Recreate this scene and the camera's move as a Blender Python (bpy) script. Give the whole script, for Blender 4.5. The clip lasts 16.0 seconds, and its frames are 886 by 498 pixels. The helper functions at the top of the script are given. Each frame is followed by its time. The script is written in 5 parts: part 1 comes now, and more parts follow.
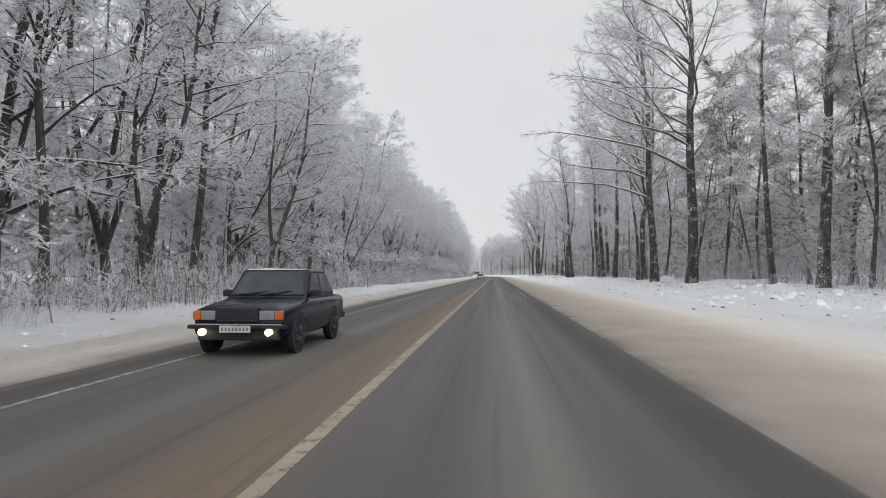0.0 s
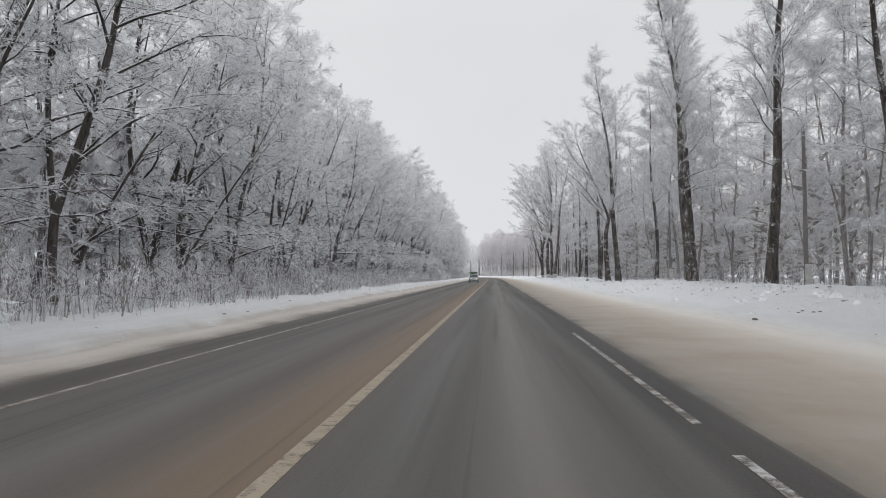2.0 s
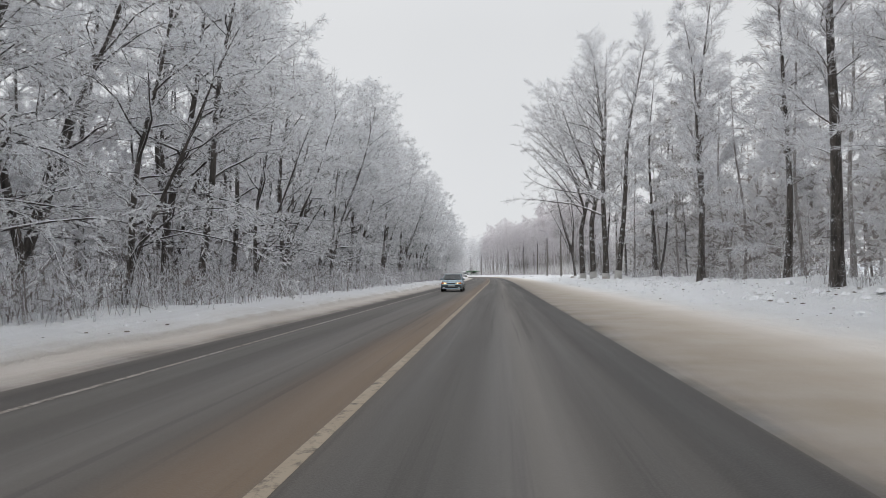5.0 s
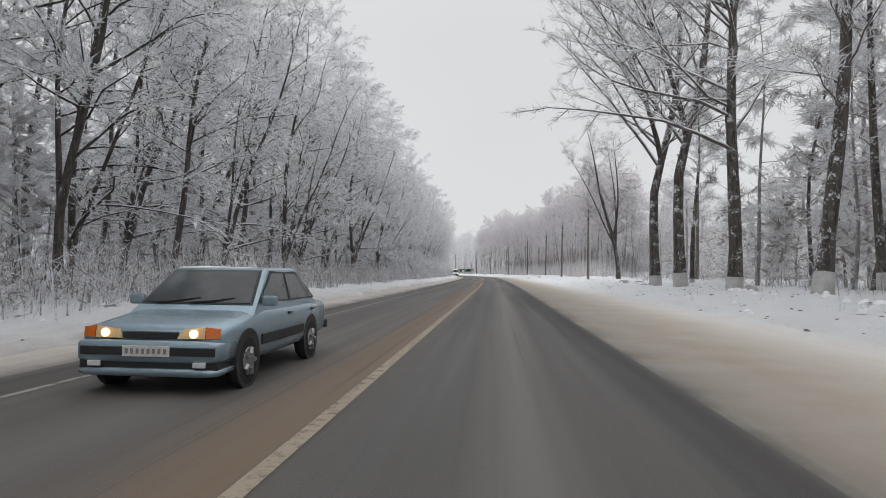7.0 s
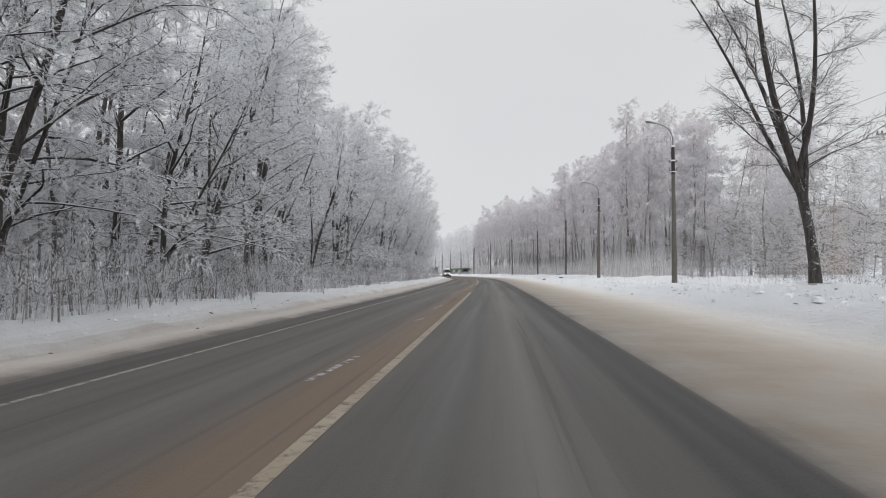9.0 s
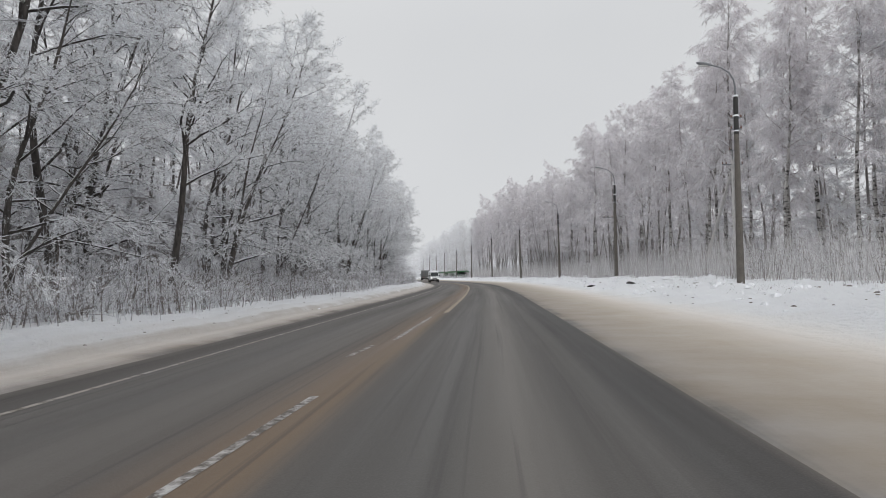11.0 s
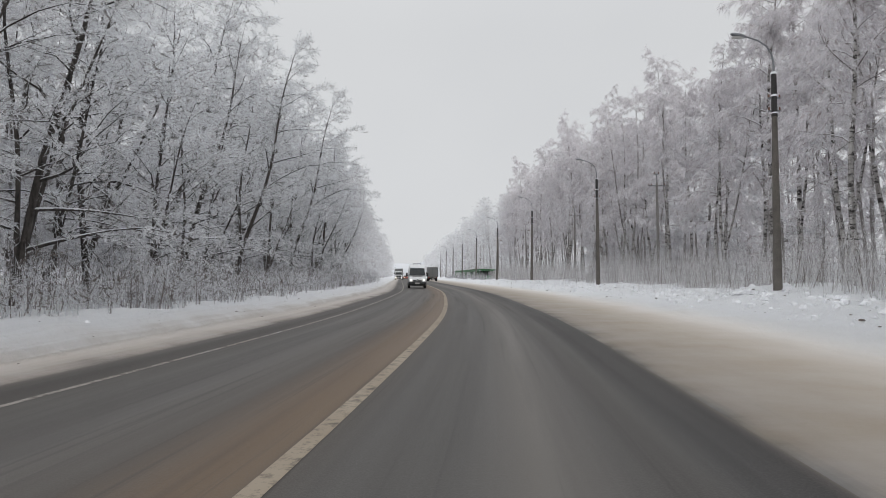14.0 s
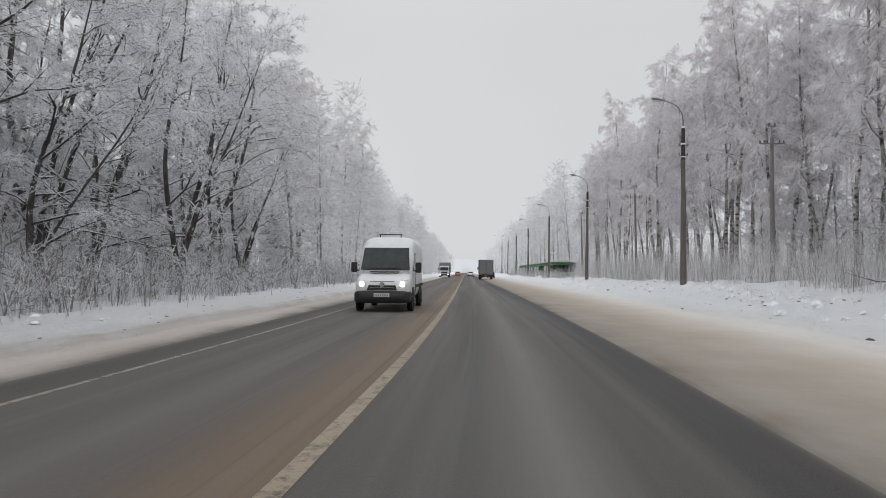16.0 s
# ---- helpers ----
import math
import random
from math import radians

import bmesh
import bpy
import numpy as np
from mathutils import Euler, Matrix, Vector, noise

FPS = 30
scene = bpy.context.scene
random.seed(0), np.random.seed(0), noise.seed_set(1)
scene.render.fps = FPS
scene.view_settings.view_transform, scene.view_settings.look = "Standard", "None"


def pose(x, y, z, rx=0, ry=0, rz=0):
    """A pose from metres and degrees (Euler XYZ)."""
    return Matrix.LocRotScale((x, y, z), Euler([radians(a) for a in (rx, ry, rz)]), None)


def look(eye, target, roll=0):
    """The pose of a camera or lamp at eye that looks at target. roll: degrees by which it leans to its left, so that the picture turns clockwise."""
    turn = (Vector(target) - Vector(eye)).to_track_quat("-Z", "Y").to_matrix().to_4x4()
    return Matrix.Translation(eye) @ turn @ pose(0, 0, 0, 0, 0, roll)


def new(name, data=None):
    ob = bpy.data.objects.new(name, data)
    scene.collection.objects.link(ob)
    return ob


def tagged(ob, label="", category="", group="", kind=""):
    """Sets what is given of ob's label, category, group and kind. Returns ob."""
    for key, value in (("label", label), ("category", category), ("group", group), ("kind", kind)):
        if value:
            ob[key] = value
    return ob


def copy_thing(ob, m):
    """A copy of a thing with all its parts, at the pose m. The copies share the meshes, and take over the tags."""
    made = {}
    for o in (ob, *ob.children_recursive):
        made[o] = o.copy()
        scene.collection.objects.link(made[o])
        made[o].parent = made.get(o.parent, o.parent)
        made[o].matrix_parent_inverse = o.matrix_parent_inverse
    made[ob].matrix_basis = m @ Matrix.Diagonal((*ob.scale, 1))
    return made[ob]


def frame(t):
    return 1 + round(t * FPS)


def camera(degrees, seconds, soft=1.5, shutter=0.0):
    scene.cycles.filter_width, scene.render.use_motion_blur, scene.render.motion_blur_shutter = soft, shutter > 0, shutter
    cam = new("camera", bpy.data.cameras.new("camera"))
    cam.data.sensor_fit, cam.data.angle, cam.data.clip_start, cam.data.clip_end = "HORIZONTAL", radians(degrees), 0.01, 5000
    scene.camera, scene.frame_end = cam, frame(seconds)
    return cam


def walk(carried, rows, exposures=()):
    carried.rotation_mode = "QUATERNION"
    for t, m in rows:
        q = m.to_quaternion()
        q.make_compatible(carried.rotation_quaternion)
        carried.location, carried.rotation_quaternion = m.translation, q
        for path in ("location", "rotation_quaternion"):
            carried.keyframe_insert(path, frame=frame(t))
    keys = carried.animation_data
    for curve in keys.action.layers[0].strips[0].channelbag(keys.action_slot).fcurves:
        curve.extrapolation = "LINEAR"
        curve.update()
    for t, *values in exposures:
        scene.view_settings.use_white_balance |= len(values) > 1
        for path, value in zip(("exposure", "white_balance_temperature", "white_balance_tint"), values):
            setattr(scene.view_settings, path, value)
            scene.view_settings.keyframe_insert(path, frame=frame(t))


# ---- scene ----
# A straight winter road through a frosted wood, seen from a car; the road bends to the left near the end.
cam = camera(70.0, 16.0, soft=0.8)
PATH = [
    (0, 1.49, 3.59, 1.35, 92.28, 0.09, 4.70),
    (0.5, 1.47, 14.73, 1.35, 92.37, -0.05, 4.74),
    (1, 1.52, 25.72, 1.35, 92.37, -0.04, 4.72),
    (1.5, 1.48, 36.46, 1.35, 92.50, 0.08, 4.63),
    (2, 1.49, 47.06, 1.35, 92.34, 0.02, 4.60),
    (2.5, 1.53, 57.62, 1.35, 92.13, 0.17, 4.61),
    (3, 1.53, 68.21, 1.35, 92.19, -0.12, 4.66),
    (3.5, 1.57, 78.91, 1.35, 92.23, 0.20, 4.95),
    (4, 1.52, 89.60, 1.35, 92.31, 0.49, 5.10),
    (4.2, 1.47, 93.87, 1.35, 92.21, 0.33, 5.12),
    (6.3, 1.55, 138.22, 1.35, 92.46, 0.98, 4.82),
    (6.5, 1.53, 142.38, 1.35, 92.31, 0.54, 4.82),
    (7, 1.55, 152.81, 1.35, 92.09, -0.81, 4.82),
    (7.5, 1.56, 163.27, 1.35, 92.10, -0.84, 4.94),
    (8, 1.49, 173.87, 1.35, 92.30, -0.47, 5.02),
    (8.5, 1.52, 184.60, 1.35, 92.24, -0.38, 5.05),
    (9, 1.53, 195.46, 1.35, 92.12, 0.03, 4.92),
    (9.2, 1.52, 199.83, 1.35, 92.23, 0.25, 4.88),
    (11.3, 1.22, 246.66, 1.35, 92.47, 1.15, 5.14),
    (11.5, 1.18, 251.24, 1.35, 92.48, 1.02, 5.14),
    (12, 1.11, 262.70, 1.35, 92.54, 0.82, 5.36),
    (12.5, 0.88, 274.26, 1.35, 92.64, 0.03, 5.73),
    (13, 0.55, 285.80, 1.35, 92.48, 0.40, 6.24),
    (13.5, 0.08, 297.39, 1.35, 92.36, 0.38, 7.01),
    (14, -0.58, 309.06, 1.35, 92.44, -0.33, 7.99),
    (14.5, -1.41, 320.79, 1.35, 92.30, -0.77, 9.23),
    (15, -2.55, 332.54, 1.35, 91.98, -0.78, 10.84),
    (15.5, -3.98, 344.19, 1.35, 92.17, -1.02, 12.56),
    (16, -5.65, 355.59, 1.35, 92.06, -0.48, 13.92),
]
walk(cam, [(r[0], pose(*r[1:])) for r in PATH], exposures=[(0.0, 0.07), (2.5, 0.08), (3.5, 0.09), (6.5, 0.04), (9.0, 0.0), (11.5, -0.07), (16.0, -0.08)])

# ---- overcast sky and a weak, wide sun ----
world = bpy.data.worlds.new("overcast_sky")
scene.world = world
world.use_nodes = True
wn, wl = world.node_tree.nodes, world.node_tree.links
SUN_UP, SUN_TURN = radians(24), radians(150)
sky = wn.new("ShaderNodeTexSky")
sky.sky_type, sky.sun_disc, sky.sun_elevation, sky.sun_rotation = "NISHITA", False, SUN_UP, SUN_TURN
grey = wn.new("ShaderNodeHueSaturation")
grey.inputs["Saturation"].default_value, grey.inputs["Value"].default_value = 0.10, 0.10
wl.new(sky.outputs[0], grey.inputs["Color"])
coord = wn.new("ShaderNodeTexCoord")
cloud = wn.new("ShaderNodeTexNoise")
cloud.inputs["Scale"].default_value, cloud.inputs["Detail"].default_value = 2.2, 4
wl.new(coord.outputs["Generated"], cloud.inputs["Vector"])
veil = wn.new("ShaderNodeValToRGB")
veil.color_ramp.elements[0].position, veil.color_ramp.elements[0].color = 0.30, (0.687, 0.701, 0.721, 1)
veil.color_ramp.elements[1].position, veil.color_ramp.elements[1].color = 0.72, (0.731, 0.743, 0.759, 1)
wl.new(cloud.outputs["Fac"], veil.inputs[0])
lid = wn.new("ShaderNodeMix")
lid.data_type, lid.inputs[0].default_value = "RGBA", 0.90
wl.new(grey.outputs[0], lid.inputs[6])
wl.new(veil.outputs[0], lid.inputs[7])
# an overcast lid is brighter overhead than low down
split = wn.new("ShaderNodeSeparateXYZ")
wl.new(coord.outputs["Generated"], split.inputs[0])
dome = wn.new("ShaderNodeMapRange")
dome.interpolation_type = "SMOOTHSTEP"
for slot, value in (("From Min", 0.34), ("From Max", 0.95), ("To Min", 1.0), ("To Max", 2.0)):
    dome.inputs[slot].default_value = value
wl.new(split.outputs[2], dome.inputs["Value"])
lift = wn.new("ShaderNodeVectorMath")
lift.operation = "SCALE"
wl.new(lid.outputs[2], lift.inputs[0])
wl.new(dome.outputs[0], lift.inputs["Scale"])
wl.new(lift.outputs[0], wn["Background"].inputs[0])
wn["Background"].inputs[1].default_value = 1.0
sun = new("sun", bpy.data.lights.new("sun", "SUN"))
sun.data.energy, sun.data.angle, sun.data.color = 0.5, radians(40), (1.0, 0.97, 0.93)
sun.matrix_world = look((0, 0, 60), (-math.sin(SUN_TURN) * 40, -math.cos(SUN_TURN) * 40, 60 - 40 * math.tan(SUN_UP)))


# ---- materials ----
class Nodes:
    """Short hand for building a node material."""

    def __init__(self, name):
        self.mat = bpy.data.materials.new(name)
        self.mat.use_nodes = True
        self.tree = self.mat.node_tree
        self.bsdf = self.tree.nodes["Principled BSDF"]

    def add(self, kind, **values):
        node = self.tree.nodes.new("ShaderNode" + kind)
        for key, value in values.items():
            node.inputs[key.replace("_", " ")].default_value = value
        return node

    def link(self, a, b):
        self.tree.links.new(a, b)

    def noise(self, scale, detail=4.0, vector=None, rough=0.55):
        node = self.add("TexNoise", Scale=scale, Detail=detail, Roughness=rough)
        self.link(vector if vector else self.place(), node.inputs["Vector"])
        return node.outputs["Fac"]

    def place(self):
        return self.add("NewGeometry").outputs["Position"]

    def own(self):
        return self.add("TexCoord").outputs["Object"]

    def ramp(self, value, stops):
        node = self.add("ValToRGB")
        ramp = node.color_ramp
        while len(ramp.elements) < len(stops):
            ramp.elements.new(0.5)
        for e, (at, colour) in zip(ramp.elements, stops):
            e.position, e.color = at, (*colour, 1) if isinstance(colour, tuple) else (colour, colour, colour, 1)
        self.link(value, node.inputs[0])
        return node.outputs[0]

    def mix(self, fac, a, b, blend="MIX"):
        node = self.tree.nodes.new("ShaderNodeMix")
        node.data_type, node.blend_type = "RGBA", blend
        for value, slot in ((fac, 0), (a, 6), (b, 7)):
            if isinstance(value, (int, float)):
                node.inputs[slot].default_value = value
            elif isinstance(value, tuple):
                node.inputs[slot].default_value = (*value, 1)
            else:
                self.link(value, node.inputs[slot])
        return node.outputs[2]

    def maths(self, op, a, b=0.0, c=0.0):
        node = self.tree.nodes.new("ShaderNodeMath")
        node.operation = op
        for n, value in enumerate((a, b, c)):
            if isinstance(value, (int, float)):
                node.inputs[n].default_value = value
            else:
                self.link(value, node.inputs[n])
        return node.outputs[0]

    def bump(self, height, strength, distance):
        node = self.add("Bump", Strength=strength, Distance=distance)
        self.link(height, node.inputs["Height"])
        self.link(node.outputs[0], self.bsdf.inputs["Normal"])

    def done(self, colour, rough=0.6, metal=0.0):
        for value, slot in ((colour, "Base Color"), (rough, "Roughness"), (metal, "Metallic")):
            if isinstance(value, tuple):
                self.bsdf.inputs[slot].default_value = (*value, 1)
            elif isinstance(value, (int, float)):
                self.bsdf.inputs[slot].default_value = value
            else:
                self.link(value, self.bsdf.inputs[slot])
        return self.mat


def plain(name, colour, rough=0.5, metal=0.0, grain=8.0, spread=0.25):
    """Paint, rubber or metal with fine grime at two scales."""
    n = Nodes(name)
    fine, coarse = n.noise(grain * 6, 3, n.own()), n.noise(grain, 3, n.own())
    dirt = n.maths("MULTIPLY", n.maths("ADD", fine, coarse), 0.5)
    dark = tuple(c * (1 - spread) for c in colour)
    light = tuple(min(1, c * (1 + spread)) for c in colour)
    col = n.ramp(dirt, [(0.3, dark), (0.7, light)])
    return n.done(col, rough, metal)


def glow(name, colour, strength):
    n = Nodes(name)
    n.bsdf.inputs["Emission Color"].default_value = (*colour, 1)
    n.bsdf.inputs["Emission Strength"].default_value = strength
    return n.done(colour, 0.2)


def snow_ground():
    """Snow that is tan and packed along the carriageway, white further out; d is the distance from the road's centre line."""
    n = Nodes("snow_ground")
    uv = n.add("UVMap").outputs[0]
    xyz = n.add("SeparateXYZ")
    n.link(uv, xyz.inputs[0])
    wob = n.maths("MULTIPLY", n.maths("SUBTRACT", n.noise(0.45, 5), 0.5), 0.8)
    along = n.add("Mapping", Scale=(4.2, 0.045, 1.0))
    n.link(uv, along.inputs[0])
    streak = n.noise(1.0, 5, along.outputs[0])
    wob2 = n.maths("MULTIPLY", n.maths("SUBTRACT", streak, 0.5), 0.5)
    d = n.maths("ADD", n.maths("ADD", xyz.outputs[0], wob), wob2)
    pos = n.maths("DIVIDE", n.maths("ADD", d, 20.0), 40.0)
    white = (0.855, 0.866, 0.885)
    at = lambda v: (v + 20.0) / 40.0
    base = n.ramp(pos, [(at(-8.0), white), (at(-6.6), (0.82, 0.83, 0.85)), (at(-5.85), (0.74, 0.735, 0.73)), (at(-5.70), (0.50, 0.465, 0.43)), (at(-5.2), (0.47, 0.43, 0.39)), (at(-4.75), (0.36, 0.32, 0.282)),
                        (at(-4.5), (0.16, 0.138, 0.120)), (at(-4.3), (0.075, 0.066, 0.058)), (at(3.62), (0.036, 0.032, 0.030)), (at(3.85), (0.17, 0.143, 0.114)), (at(4.3), (0.245, 0.207, 0.164)), (at(5.2), (0.30, 0.257, 0.206)),
                        (at(6.0), (0.365, 0.315, 0.258)), (at(7.0), (0.49, 0.443, 0.388)), (at(8.0), (0.66, 0.63, 0.595)), (at(9.0), (0.79, 0.79, 0.79)), (at(10.0), white)])
    specks = n.ramp(n.noise(9.0, 6, rough=0.7), [(0.60, 0.0), (0.72, 1.0)])
    col = n.mix(n.maths("MULTIPLY", specks, 0.16), base, (0.30, 0.28, 0.26))
    worn = n.ramp(pos, [(at(-5.2), 0.6), (at(-4.6), 0.0), (at(4.4), 0.3), (at(5.0), 1.0), (at(7.6), 1.0), (at(9.6), 0.12)])
    tracks = n.ramp(streak, [(0.36, 0.0), (0.66, 1.0)])
    col = n.mix(n.maths("MULTIPLY", n.maths("MULTIPLY", tracks, worn), 0.20), col, n.mix(0.72, col, (0.185, 0.145, 0.112)))
    col = n.mix(n.ramp(n.noise(0.7, 4), [(0.35, 0.0), (0.7, 0.12)]), col, (0.66, 0.68, 0.72))
    height = n.maths("ADD", n.noise(3.0, 7, rough=0.65), n.maths("MULTIPLY", n.noise(14.0, 4), 0.3))
    loose = n.ramp(pos, [(at(-5.9), 1.0), (at(-5.4), 0.25), (at(4.0), 0.06), (at(7.5), 0.15), (at(9.5), 1.0)])
    n.bump(n.maths("MULTIPLY", height, loose), 1.0, 0.32)
    return n.done(col, 0.75)


def asphalt():
    """Worn, salted asphalt: darker polished strips, pale salt between the wheels, brown sludge along the middle."""
    n = Nodes("asphalt")
    uv = n.add("UVMap").outputs[0]
    xyz = n.add("SeparateXYZ")
    n.link(uv, xyz.inputs[0])
    along = n.add("Mapping", Scale=(1.6, 0.03, 1.0))
    n.link(uv, along.inputs[0])
    streak = n.noise(1.0, 6, along.outputs[0])
    patch = n.noise(0.16, 4)
    d = n.maths("ADD", xyz.outputs[0], n.maths("MULTIPLY", n.maths("SUBTRACT", streak, 0.5), 0.42))
    pos = n.maths("DIVIDE", n.maths("ADD", d, 6.0), 12.0)
    at = lambda v: (v + 6.0) / 12.0
    base = n.ramp(pos, [(at(-4.85), (0.34, 0.30, 0.262)), (at(-4.62), (0.27, 0.237, 0.207)), (at(-4.40), (0.085, 0.074, 0.066)), (at(-4.1), (0.052, 0.046, 0.043)), (at(-3.6), (0.060, 0.054, 0.050)), (at(-3.35), (0.089, 0.083, 0.076)), (at(-2.5), (0.071, 0.066, 0.061)),
                        (at(-1.85), (0.107, 0.099, 0.091)), (at(-1.2), (0.080, 0.070, 0.062)), (at(-0.60), (0.135, 0.094, 0.062)), (at(-0.12), (0.150, 0.104, 0.066)), (at(0.12), (0.078, 0.068, 0.060)),
                        (at(0.4), (0.067, 0.062, 0.058)), (at(1.2), (0.064, 0.060, 0.056)), (at(1.85), (0.140, 0.130, 0.118)), (at(2.4), (0.066, 0.061, 0.057)),
                        (at(2.85), (0.062, 0.057, 0.053)), (at(3.10), (0.030, 0.028, 0.027)), (at(3.68), (0.030, 0.027, 0.026)), (at(3.82), (0.150, 0.125, 0.103)), (at(4.3), (0.255, 0.212, 0.174))])
    col = n.mix(n.ramp(patch, [(0.35, 0.0), (0.75, 0.55)]), base, n.mix(0.5, base, (0.096, 0.085, 0.075)))
    grit = n.noise(60.0, 3)
    col = n.mix(n.ramp(grit, [(0.45, 0.0), (0.75, 0.35)]), col, (0.135, 0.128, 0.12))
    col = n.mix(n.ramp(n.noise(1.3, 6, along.outputs[0], 0.7), [(0.56, 0.0), (0.72, 0.30)]), col, (0.033, 0.030, 0.029))
    thin = n.add("Mapping", Scale=(5.5, 0.05, 1.0))
    n.link(uv, thin.inputs[0])
    trace = n.ramp(n.noise(1.0, 4, thin.outputs[0], 0.6), [(0.57, 0.0), (0.66, 0.42)])
    col = n.mix(trace, col, (0.038, 0.034, 0.032))
    n.bump(grit, 0.35, 0.01)
    return n.done(col, n.ramp(streak, [(0.3, 0.62), (0.7, 0.9)]))


def line_paint(name, colour, gone):
    """Road paint worn through to the asphalt in patches."""
    n = Nodes(name)
    wear = n.noise(5.0, 6, rough=0.75)
    fac = n.ramp(wear, [(gone - 0.08, 0.0), (gone + 0.08, 1.0)])
    soil = n.mix(n.ramp(n.noise(0.5, 4), [(0.3, 0.0), (0.7, 0.55)]), colour, (0.20, 0.15, 0.105))
    col = n.mix(fac, (0.085, 0.072, 0.06), soil)
    return n.done(col, 0.8)


def bark(name, dark, light, frost=0.5, scale=9.0, bands=False):
    """Rough bark with snow and rime lying on what faces up and clinging in patches."""
    n = Nodes(name)
    stretch = n.add("Mapping", Scale=(1.0, 1.0, 0.22))
    n.link(n.own(), stretch.inputs[0])
    ridge = n.noise(scale, 5, stretch.outputs[0], 0.65)
    col = n.ramp(ridge, [(0.35, dark), (0.68, light)])
    if bands:
        flat = n.add("Mapping", Scale=(1.0, 1.0, 2.6))
        n.link(n.own(), flat.inputs[0])
        scar = n.ramp(n.noise(2.2, 5, flat.outputs[0], 0.7), [(0.50, 0.0), (0.57, 1.0)])
        col = n.mix(scar, col, (0.045, 0.04, 0.037))
    normal = n.add("SeparateXYZ")
    n.link(n.add("NewGeometry").outputs["Normal"], normal.inputs[0])
    cling = n.maths("ADD", n.maths("MULTIPLY", n.noise(1.6, 3, n.own()), 0.45), n.maths("MULTIPLY", n.noise(11.0, 5, n.own(), 0.75), 0.55))
    up = n.maths("ADD", normal.outputs[2], n.maths("MULTIPLY", n.maths("SUBTRACT", cling, 0.5), 3.4))
    snow = n.ramp(up, [(0.42 - frost * 0.4, 0.0), (0.60 - frost * 0.35, 1.0)])
    col = n.mix(n.maths("MULTIPLY", snow, 0.85), col, (0.80, 0.815, 0.84))
    n.bump(ridge, 0.8, 0.04)
    return n.done(col, 0.85)


def rime(name, white, wood, part_wood, open_share=0.75):
    """Hoarfrost on twigs, with some twigs showing dark wood; each spray is a porous fringe of needles that lets part of the light pass between them."""
    n = Nodes(name)
    island = n.add("NewGeometry").outputs["Random Per Island"]
    tone = n.ramp(n.noise(0.35, 3), [(0.3, 0.84), (0.7, 1.0)])
    col = n.mix(1.0, n.mix(n.ramp(island, [(part_wood - 0.04, 1.0), (part_wood + 0.10, 0.0)]), white, wood), tone, "MULTIPLY")
    # ice crystals let light through as well as throwing it back
    thin = n.add("BsdfTranslucent")
    n.link(col, thin.inputs["Color"])
    both = n.add("MixShader", Fac=0.50)
    n.link(n.bsdf.outputs[0], both.inputs[1])
    n.link(thin.outputs[0], both.inputs[2])
    gaps = n.add("MixShader")
    needles = n.noise(55.0, 2, n.own(), 0.6)
    n.link(n.maths("MULTIPLY", n.ramp(needles, [(0.44, 0.0), (0.56, 1.0)]), open_share), gaps.inputs[0])
    n.link(both.outputs[0], gaps.inputs[1])
    n.link(n.add("BsdfTransparent").outputs[0], gaps.inputs[2])
    n.link(gaps.outputs[0], n.tree.nodes["Material Output"].inputs[0])
    return n.done(col, 0.8)


def concrete(name, colour):
    n = Nodes(name)
    col = n.mix(n.ramp(n.noise(2.0, 6, n.own(), 0.7), [(0.35, 0.0), (0.72, 1.0)]), colour, tuple(c * 0.62 for c in colour))
    col = n.mix(n.ramp(n.noise(30.0, 3, n.own()), [(0.5, 0.0), (0.75, 0.35)]), col, tuple(min(1, c * 1.7) for c in colour))
    n.bump(n.noise(40.0, 3, n.own()), 0.3, 0.01)
    return n.done(col, 0.9)


def glass(name, tint):
    n = Nodes(name)
    n.bsdf.inputs["Specular IOR Level"].default_value = 0.32
    smear = n.ramp(n.noise(3.0, 4, n.own()), [(0.3, tint), (0.75, tuple(c * 1.8 + 0.01 for c in tint))])
    return n.done(smear, 0.06)


